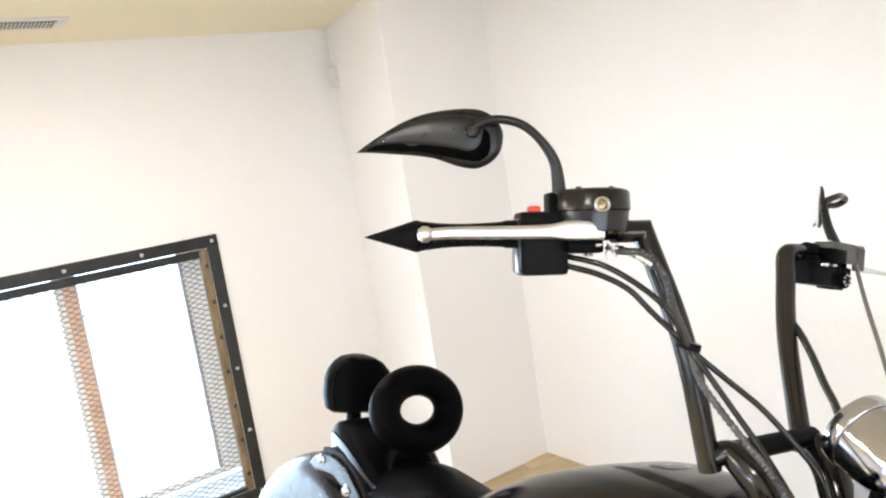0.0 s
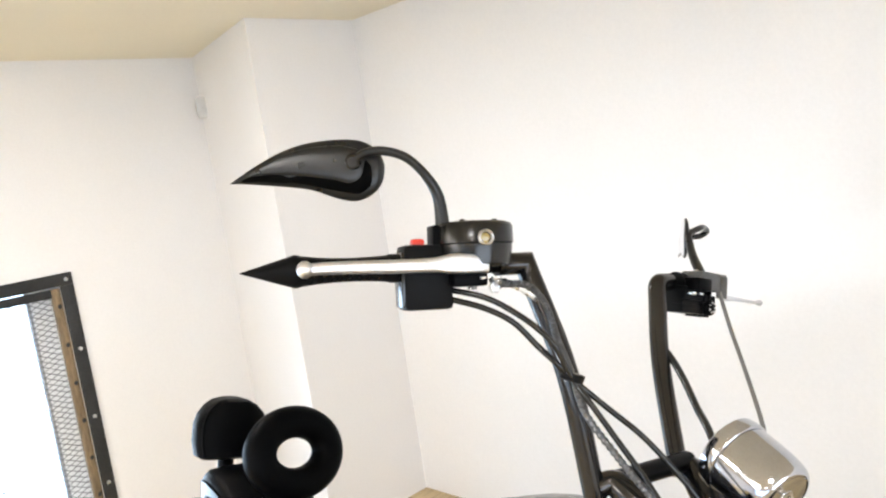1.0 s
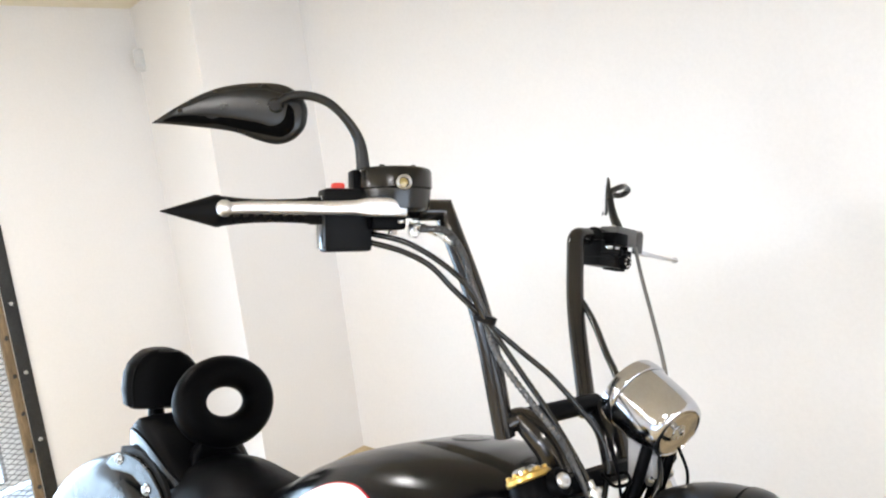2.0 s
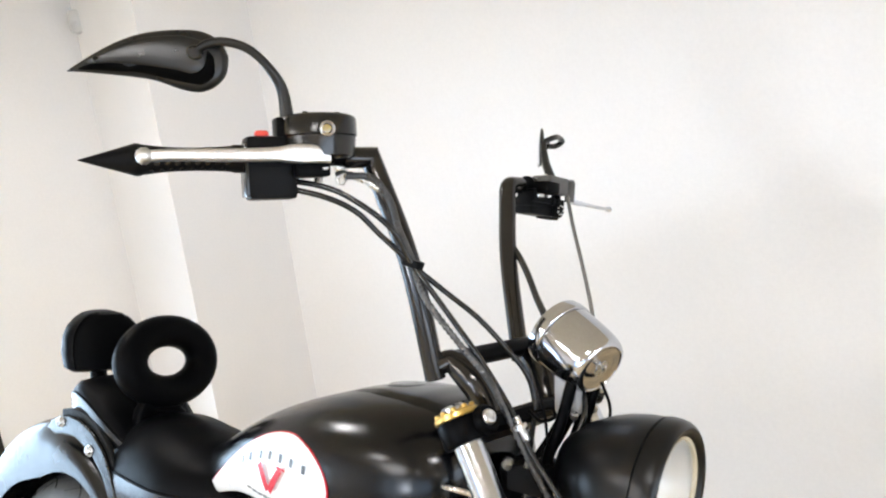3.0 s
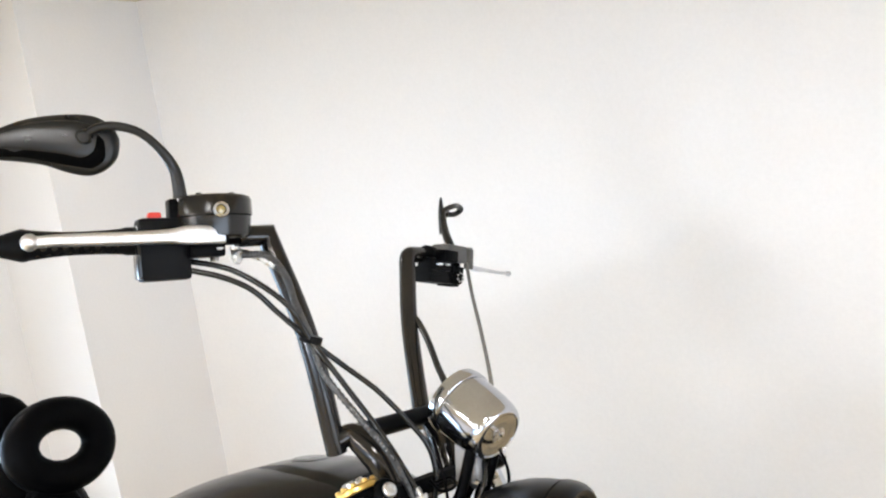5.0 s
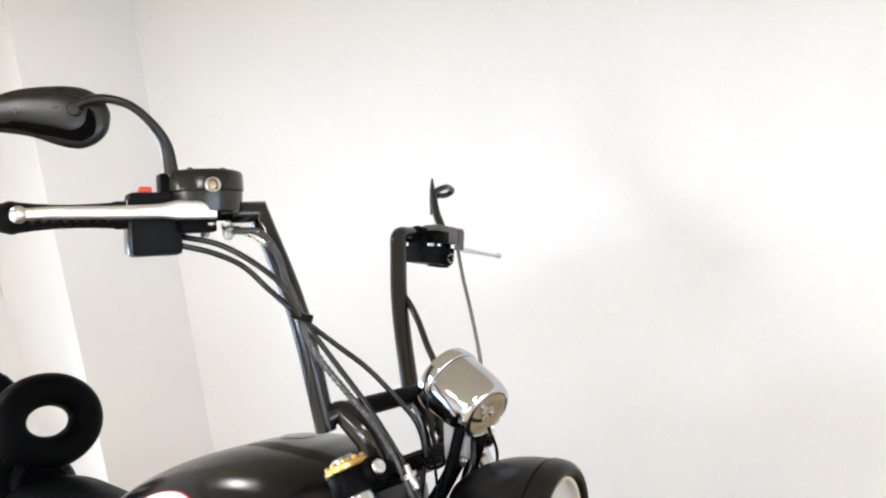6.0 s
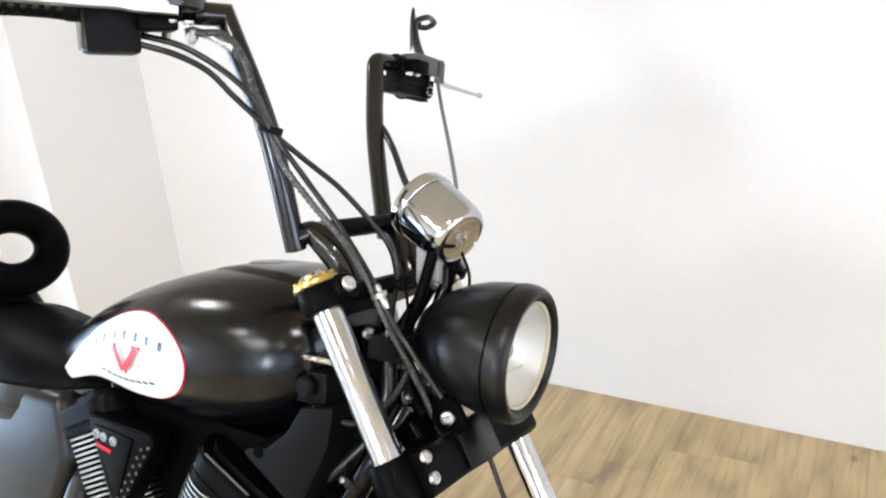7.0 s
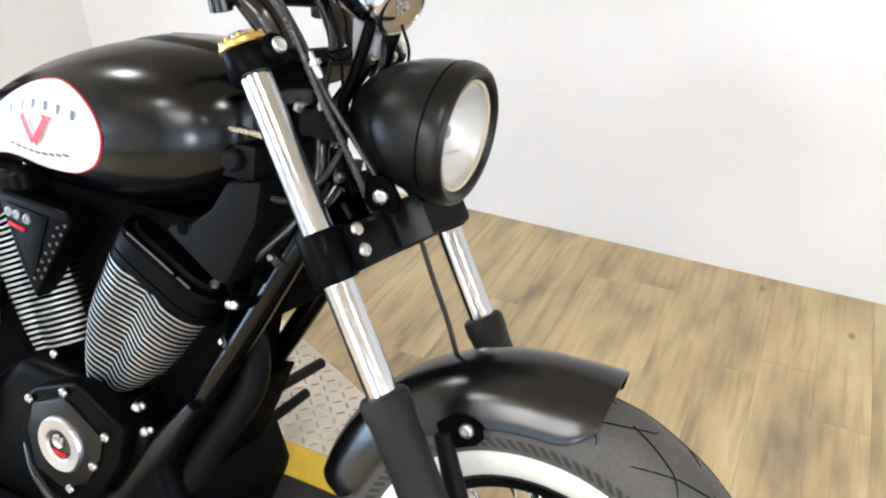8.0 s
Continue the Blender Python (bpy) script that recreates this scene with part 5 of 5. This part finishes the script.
for side in (-1, 1):
    strut = part("fender_strut", slab(STRUT, side * 0.116, side * 0.126, 0.0045, segments=3), REAR_PAINT, rfender, "gloss black fender strut")
    # The shaded gap between strut and seat, drawn as a black strip.
    part("strut_pad", slab([(u, w + 0.016) for u, w in STRUT[2:9]] + [(u, w - 0.006) for u, w in STRUT[8:1:-1]], side * 0.105, side * 0.1165, 0.003), BLACK_RUBBER, strut, "black strip for the dark gap above the strut")
    for u, w in ((-1.722, 0.982), (-1.585, 0.941)):
        part("washer", lathe([(0, 0.0135), (0.002, 0.0135), (0.003, 0.0122), (0.003, 0.004)], (u, side * 0.126, w), (0, side, 0), 22), STEEL, strut)
        bolt((u, side * 0.128, w), (0, side, 0), 0.0105, strut)
part("kickstand", tube([(-1.0, 0.12, 0.30), (-1.03, 0.24, 0.20), (-1.05, 0.285, 0.215)], 0.012, 10), BLACK_SATIN, bike)

# cables
CABLES = (
    ("cable", 0.0042, [(-0.735, -0.315, 1.508), (-0.715, -0.30, 1.502), (-0.685, -0.27, 1.493), (-0.659, -0.24, 1.476), (-0.642, -0.21, 1.447), (-0.621, -0.19, 1.422), (-0.614, -0.172, 1.406), (-0.580, -0.13, 1.366), (-0.547, -0.10, 1.333), (-0.518, -0.07, 1.292), (-0.495, -0.05, 1.257), (-0.486, -0.04, 1.224), (-0.484, -0.04, 1.19), (-0.50, -0.03, 1.10)]),
    ("cable", 0.0042, [(-0.740, -0.305, 1.515), (-0.722, -0.29, 1.514), (-0.685, -0.26, 1.505), (-0.648, -0.23, 1.481), (-0.621, -0.205, 1.452), (-0.613, -0.185, 1.422), (-0.606, -0.172, 1.400), (-0.594, -0.165, 1.383), (-0.565, -0.14, 1.334), (-0.529, -0.12, 1.282), (-0.489, -0.105, 1.222), (-0.470, -0.10, 1.189), (-0.445, -0.095, 1.148), (-0.409, -0.09, 1.106), (-0.375, -0.08, 1.06)]),
    ("brake_hose", 0.0046, [(-0.684, -0.235, 1.526), (-0.650, -0.22, 1.524), (-0.634, -0.20, 1.495), (-0.624, -0.19, 1.456), (-0.612, -0.172, 1.411), (-0.594, -0.165, 1.362), (-0.553, -0.14, 1.303), (-0.518, -0.12, 1.259), (-0.495, -0.11, 1.222), (-0.455, -0.09, 1.14), (-0.42, -0.07, 1.07), (-0.39, -0.05, 1.0)]),
    ("clutch_cable", 0.0036, [(-0.655, 0.335, 1.538), (-0.602, 0.267, 1.476), (-0.545, 0.20, 1.411), (-0.488, 0.13, 1.344), (-0.465, 0.10, 1.30)]),
    ("hose", 0.0060, [(-0.674, 0.168, 1.440), (-0.655, 0.168, 1.420), (-0.623, 0.15, 1.389), (-0.585, 0.12, 1.352), (-0.547, 0.09, 1.319), (-0.51, 0.06, 1.26)]),
    ("brake_hose", 0.0039, [(-0.345, 0.0, 0.98), (-0.332, 0.0, 0.954), (-0.311, 0.0, 0.912), (-0.282, 0.0, 0.859), (-0.262, 0.0, 0.815), (-0.24, 0, 0.76)]),
    ("cable", 0.0040, [(-0.44, 0.02, 1.25), (-0.42, -0.01, 1.20), (-0.435, -0.03, 1.15), (-0.46, -0.04, 1.08), (-0.45, -0.05, 1.02), (-0.43, -0.04, 0.98)]),
    ("hose", 0.0050, [(-0.430, -0.02, 1.10), (-0.405, -0.045, 1.060), (-0.390, -0.05, 1.030), (-0.372, -0.045, 1.000), (-0.35, -0.02, 0.985)]),
    ("hose", 0.0060, [(-0.56, -0.125, 1.02), (-0.53, -0.11, 1.005), (-0.50, -0.09, 1.0), (-0.47, -0.06, 1.03), (-0.45, -0.04, 1.08)]),
)
for name, r, pts in CABLES:
    if name == "brake_hose" and r > 0.0045:
        path = smooth_path(pts, 36)
        part(name, tube(path, [r + (0.0007 if k % 4 < 2 else -0.0004) for k in range(len(path))], 10), BRAID, bike, "black braided brake hose")
    elif name == "clutch_cable":
        part(name, tube(smooth_path(pts, 7), r, 10), GREY_CABLE, bike, "grey clutch cable")
    else:
        part(name, tube(smooth_path(pts, 7), r, 10), SHEATH, bike, "black rubber-sheathed control cable")
part("cable_tie", lathe([(-0.006, 0.012), (-0.005, 0.0165), (0.005, 0.0165), (0.006, 0.012)], (-0.616, -0.166, 1.407), (0.2, 0.15, 1), 18), BLACK_PLASTIC, bike)
part("cable_adjuster", lathe([(-0.022, 0.004), (-0.020, 0.0055), (-0.005, 0.0055), (-0.004, 0.010), (0.002, 0.010), (0.003, 0.005), (0.014, 0.0045)], (-0.468, -0.101, 1.192), (-0.5, -0.1, 0.86), 14), STEEL, bike)

for a, c in (((-0.650, 0.06, 0.572), (-0.650, 0.262, 0.566)), ((-0.705, 0.06, 0.450), (-0.680, 0.262, 0.488))):
    part("foot_peg", tube([a, 0.5 * (np.array(a) + np.array(c)), c], [0.008, 0.011, 0.011], 12), BLACK_RUBBER, bike, "black rubber foot control peg")

# small fittings between the fork legs; the steel beads are added as glints
for u, v, w, r_ in ((-0.470, -0.070, 1.135, 0.007), (-0.455, -0.055, 1.085, 0.006), (-0.440, -0.060, 1.040, 0.006), (-0.452, -0.040, 1.012, 0.007), (-0.430, -0.020, 1.200, 0.006), (-0.500, -0.080, 1.130, 0.008), (-0.425, 0.030, 1.205, 0.006), (-0.520, -0.105, 1.075, 0.007)):
    part("hose_clip", lathe([(-r_, r_ * 0.6), (-r_ * 0.8, r_), (r_ * 0.8, r_), (r_, r_ * 0.6)], (u, v, w), (0.5, -0.3, 0.8), 8), STEEL, bike, "small steel bead added for a glint")
part("junction_block", block(-0.505, -0.445, -0.075, 0.0, 1.090, 1.130, 0.006), BLACK_PLASTIC, bike)
part("wiring_loom", tube(smooth_path([(-0.45, 0.03, 1.22), (-0.47, 0.0, 1.16), (-0.49, -0.03, 1.10), (-0.48, -0.05, 1.03), (-0.50, -0.06, 0.97), (-0.56, -0.08, 0.90)], 6), 0.012, 12), SHEATH, bike, "taped black wiring bundle")
part("horn_strap", tube(smooth_path([(-0.60, -0.115, 1.085), (-0.57, -0.125, 1.090), (-0.53, -0.12, 1.088), (-0.49, -0.10, 1.075)], 5), 0.004, 8), STEEL, bike)

for u, v, w in ((-0.556, -0.127, 0.840), (-0.568, -0.122, 0.836)):
    part("lug", lathe([(-0.03, 0.010), (0.0, 0.010), (0.003, 0.008)], (u, v, w), (0.2, -1, 0), 14), BLACK_SATIN, bike)
    bolt((u, v - 0.003, w), (0.2, -1, 0), 0.0068, bike)
for pts in (
    [(-0.480, -0.060, 1.205), (-0.455, -0.070, 1.196), (-0.438, -0.062, 1.203), (-0.450, -0.052, 1.212), (-0.475, -0.058, 1.203)],
    [(-0.490, -0.040, 1.262), (-0.470, -0.055, 1.240), (-0.455, -0.060, 1.205), (-0.450, -0.055, 1.160)],
    [(-0.400, 0.000, 1.250), (-0.385, 0.000, 1.215), (-0.390, 0.000, 1.170)],
):
    part("wire", tube(smooth_path(pts, 6), 0.0024, 8), BLACK_SATIN, bike, "thin black wire")
for side in (-1, 1):
    part("lamp_arm", tube(smooth_path([(-0.430, side * 0.030, 1.250), (-0.441, side * 0.030, 1.205), (-0.452, side * 0.032, 1.165), (-0.462, side * 0.034, 1.13), (-0.455, side * 0.040, 1.06), (-0.415, side * 0.052, 1.020)], 5), 0.0085, 12), BLACK_SATIN, bike, "black headlamp bracket arm")
part("lamp_stem", tube([(-0.418, 0.02, 1.238), (-0.440, 0.02, 1.160)], 0.007, 14), BLACK_SATIN, bike)

# ---- lift deck under the motorcycle ----
deck = thing("service_deck", "low dark service deck edged with a yellow stripe and tread plate", "platform")
TOP = 0.126
part("dark_top", slab([(-2.6, -0.62), (0.55, -0.62), (0.55, 0.385), (-2.6, 0.385)], 0.0, TOP, 0.004, "w"), DARK_DECK, deck, "dark worn rubber deck surface")
part("yellow_stripe", slab([(-2.6, 0.386), (0.55, 0.386), (0.55, 0.472), (-2.6, 0.472)], 0.0, TOP + 0.001, 0.002, "w"), YELLOW, deck, "yellow painted stripe")
tread = part("tread_plate", slab([(-2.6, 0.474), (-0.25, 0.474), (-0.753, 0.700), (-1.30, 0.944), (-1.60, 0.96), (-2.6, 0.96)], 0.0, TOP, 0.002, "w"), PLATE, deck, "pale worn tread plate")
verts, faces = [], []
for i in range(60):
    for j in range(18):
        x, y = -1.75 + i * 0.030, 0.490 + j * 0.030
        if y > 0.700 - (x + 0.753) * 0.445 - 0.015 or y > 0.95:
            continue
        a = radians(45 if (i + j) % 2 else -45)
        base = len(verts)
        for t, r in ((-0.0135, 0.0), (-0.007, 0.0034), (0.007, 0.0034), (0.0135, 0.0)):
            for s, z in ((-1, 0.0), (0, 0.0028 if r else 0.0004), (1, 0.0)):
                px, py = t, s * max(r, 0.0002)
                verts.append((x + px * math.cos(a) - py * math.sin(a), y + px * math.sin(a) + py * math.cos(a), TOP + z))
        for k in range(3):
            for m in range(2):
                faces.append((base + 3 * k + m, base + 3 * k + m + 1, base + 3 * k + m + 4, base + 3 * k + m + 3))
tagged(part("tread_bar", mesh_of("tread_bar", verts, faces), TREAD_MARK, tread), kind="stuff")

# ---- window with mesh guard ----
win = thing("window_1", "low wide window behind a black bolted steel mesh guard", "window", kind="structure", at=Matrix.Translation((XB, 0, 0)))
for name, y0, y1, z0, z1 in (("guard_bar", WY0 - 0.06, WY1 + 0.06, WZ1, WZ1 + 0.06), ("guard_bar", WY0 - 0.06, WY1 + 0.06, WZ0 - 0.06, WZ0), ("guard_bar", WY1, WY1 + 0.06, WZ0, WZ1), ("guard_bar", WY0 - 0.06, WY0, WZ0, WZ1)):
    part(name, block(0.0, 0.012, y0, y1, z0, z1, 0.002), IRON, win, "black flat steel bar")
for k in range(6):
    bolt((0.012, 0.685 - 0.353 * k, WZ1 + 0.03), (1, 0, 0), 0.010, win)
for k in range(4):
    bolt((0.012, 0.685, 1.06 - 0.342 * k), (1, 0, 0), 0.010, win)
part("guard_angle", block(-0.030, -0.002, WY1 - 0.042, WY1 - 0.001, WZ0, WZ1 - 0.008, 0.003), RUST, win, "rust-brown angle bar of the guard")
for k in range(7):
    part("weld", lathe([(-0.012, 0.004), (-0.006, 0.011), (0.006, 0.011), (0.012, 0.004)], (-0.006, WY1 - 0.016, 0.14 + 0.19 * k), (0, 0.2, 1), 8), IRON, win)
part("guard_angle", block(-0.030, -0.002, WY0, WY1 - 0.042, WZ1 - 0.048, WZ1 - 0.008, 0.002), IRON, win)
part("guard_angle", block(-0.030, -0.002, WY0, WY1 - 0.034, WZ0 + 0.001, WZ0 + 0.022, 0.002), IRON, win)
# expanded metal: zigzag strands, two to a row of diamonds
verts, faces = [], []
LW, SW, TH = 0.054, 0.027, 0.0021
cols, rows_n = int((WY1 - WY0 - 0.05) / (LW / 2)), int((WZ1 - WZ0 - 0.03) / SW)
for r_ in range(rows_n):
    for flip in (0, 1):
        z0 = WZ0 + 0.02 + r_ * SW
        base = len(verts)
        for c in range(cols + 1):
            y = WY1 - 0.034 - c * LW / 2
            odd = c % 2
            z = z0 + (SW * 0.5 * odd if not flip else SW - SW * 0.5 * odd)
            x = -0.018 + (0.004 if flip else 0.0)
            for dx, dz in ((0.0, -TH), (0.0018, 0.0), (0.0, TH), (-0.0018, 0.0)):
                verts.append((x + dx, y, z + dz))
        for c in range(cols):
            for k in range(4):
                a, b = base + 4 * c + k, base + 4 * c + (k + 1) % 4
                faces.append((a, b, b + 4, a + 4))
tagged(part("wire_mesh", mesh_of("wire_mesh", verts, faces, smooth=False), MESH, win), "fine dark grey expanded metal mesh", kind="stuff")
post = part("mullion", block(-0.13, -0.07, -0.034, 0.020, WZ0, WZ1, 0.003), BRICK, win, "orange-brown window post")
for y0, y1 in ((-0.070, -0.034), (0.020, 0.030)):
    part("glazing_bead", block(-0.125, -0.075, y0, y1, WZ0, WZ1, 0.002), SASH_WHITE, post, "pale painted glazing bead")
for y0, y1 in ((0.030, WY1), (WY0, -0.070)):
    part("sash_rail", block(-0.145, -0.118, y0, y1, WZ0 + 0.10, WZ0 + 0.135, 0.003), SASH_WHITE, win, "grey sash rail")
    part("pane", block(-0.131, -0.126, y0, y1, WZ0, WZ1, 0), PANE, win).visible_shadow = False
part("sash_stile", block(-0.145, -0.112, 0.545, WY1, WZ0 + 0.135, WZ1, 0.003), SASH_WHITE, win, "pale painted sash stile")
part("stile_edge", block(-0.150, -0.118, 0.531, 0.545, WZ0 + 0.135, WZ1, 0.002), SASH_GREY, win)

OUTSIDE = glowing("bright_daylight_haze", (0.66, 0.82, 1.0), 4.6)
tagged(part("backdrop", block(XB - 0.9, XB - 0.85, -7.0, 4.0, -0.155, 3.0, 0), OUTSIDE), "overexposed daylight outside the window", "backdrop", kind="structure")
tagged(part("backdrop", block(-8.0, 9.0, Y1 - 3.1, Y1 - 3.0, -0.1, 4.5, 0), OUTSIDE), "overexposed daylight outside the shopfront", "backdrop", kind="structure")

# Glowing sheet added behind the end opening.
tagged(part("backdrop", block(X1 + 3.0, X1 + 3.1, -12.0, 6.0, -0.1, 4.5, 0), OUTSIDE), "glowing sheet outside the added end opening", "backdrop", kind="structure")

# ---- small fixtures ----
sensor = thing("motion_sensor", "small white wall-mounted motion sensor", "sensor", at=pose(XB + 0.060, 1.535, 2.165, 0, 0, -38))
rr = [oval((d, 0.0, z0), (0, hw, 0), (0, 0, hz), 28, 4.0) for d, hw, hz, z0 in ((0, 0.033, 0.060, 0), (0.020, 0.033, 0.060, 0), (0.034, 0.028, 0.054, 0), (0.040, 0.018, 0.040, 0.0))]
v, f = loft(rr)
part("housing", mesh_of("sensor", v, f), WHITE_PLASTIC, sensor)
part("lens", lathe([(0.036, 0.018), (0.044, 0.015), (0.048, 0.008), (0.049, 0.001)], (0, 0, -0.018), (1, 0, 0), 20), WHITE_PLASTIC, sensor)
vent = thing("ceiling_vent", "white ceiling air vent with slats over dark sheets", "vent", at=pose(-3.44, -0.14, HC))
part("plate", block(-0.085, 0.085, -0.27, 0.27, -0.010, 0.0, 0.003), WHITE_PLASTIC, vent)
for half in (-1, 1):
    # Thin dark sheet gives the shade between the slats.
    part("duct", block(-0.055, 0.055, half * 0.12 - 0.105, half * 0.12 + 0.105, -0.0125, -0.0095, 0), GREY_INK, vent)
    for k in range(15):
        y = half * 0.12 - 0.098 + 0.014 * k
        part("slat", block(-0.055, 0.055, y - 0.002, y + 0.002, -0.0175, -0.0125, 0), WHITE_PLASTIC, vent)

# ---- recessed ceiling lamps ----
GLOW = glowing("lamp_diffuser", (1.0, 0.93, 0.82), 9.0)
for x, y in LAMP_SPOTS:
    lamp = thing("ceiling_lamp", "round white recessed ceiling lamp, lit", "lamp", group="ceiling lamps", at=pose(x, y, HC))
    part("rim", lathe([(0, 0.20), (-0.012, 0.20), (-0.016, 0.19), (-0.010, 0.175), (0, 0.175)], (0, 0, 0), (0, 0, 1), 36, caps=False), WHITE_PLASTIC, lamp)
    part("diffuser", lathe([(-0.006, 0.174), (-0.007, 0.001)], (0, 0, 0), (0, 0, 1), 32), GLOW, lamp)

# Body of the added panel that puts the glow on the fender.
panel = thing("added_panel_lamp", "unseen ceiling panel added for the fender glow", "lamp", at=pose(-1.45, -3.75, HC))
for x0, x1, y0, y1 in ((-0.64, 0.64, -1.24, -1.20), (-0.64, 0.64, 1.20, 1.24), (-0.64, -0.60, -1.20, 1.20), (0.60, 0.64, -1.20, 1.20)):
    part("frame", block(x0, x1, y0, y1, -0.022, 0.0, 0.003), WHITE_PLASTIC, panel)
part("diffuser", block(-0.598, 0.598, -1.198, 1.198, -0.012, -0.004, 0), GLOW, panel)

# ---- floor planks ----
PLANK_W, PLANK_L = 0.152, 1.22
planks = bpy.data.objects["floor"]
m = bpy.data.meshes.new("plank")
bm = block(-PLANK_W / 2 + 0.0002, PLANK_W / 2 - 0.0002, -PLANK_L / 2 + 0.0002, PLANK_L / 2 - 0.0002, -0.006, 0.0, 0.0006)
bm.to_mesh(m)
bm.free()
m.materials.append(OAK)
rng = random.Random(4)
verts, faces = [], []
near = 0
for i in range(int((X1 - XB) / PLANK_W) + 2):
    x = XB + PLANK_W * (i + 0.3)
    off = rng.random() * PLANK_L
    for j in range(-1, int((YW - Y1) / PLANK_L) + 2):
        y = Y1 + PLANK_L * j + off
        if y - PLANK_L / 2 > YW + 0.1 or y + PLANK_L / 2 < Y1 - 0.1 or x > X1 + 0.1:
            continue
        y0, y1 = max(y - PLANK_L / 2, Y1), min(y + PLANK_L / 2, YW)
        x0, x1 = max(x - PLANK_W / 2, XB), min(x + PLANK_W / 2, X1)
        if y1 - y0 < 0.01 or x1 - x0 < 0.01:
            continue
        if -3.2 < x < 2.4 and y > -0.8:
            if y1 == YW:
                cut = bpy.data.meshes.new("plank")
                bm = block(-PLANK_W / 2 + 0.0002, PLANK_W / 2 - 0.0002, y0 - y + 0.0002, y1 - y, -0.006, 0.0, 0.0006)
                bm.to_mesh(cut)
                bm.free()
                cut.materials.append(OAK)
            ob = new("plank", cut if y1 == YW else m)
            ob.location = (x, y, 0)
            ob.parent = planks
            near += 1
        else:
            base = len(verts)
            g = 0.001
            verts += [(x0 + g, y0 + g, 0), (x1 - g, y0 + g, 0), (x1 - g, y1 - g, 0), (x0 + g, y1 - g, 0)]
            faces.append((base, base + 1, base + 2, base + 3))
tagged(part("far_planks", mesh_of("far_planks", verts, faces, smooth=False), OAK, planks), kind="stuff")
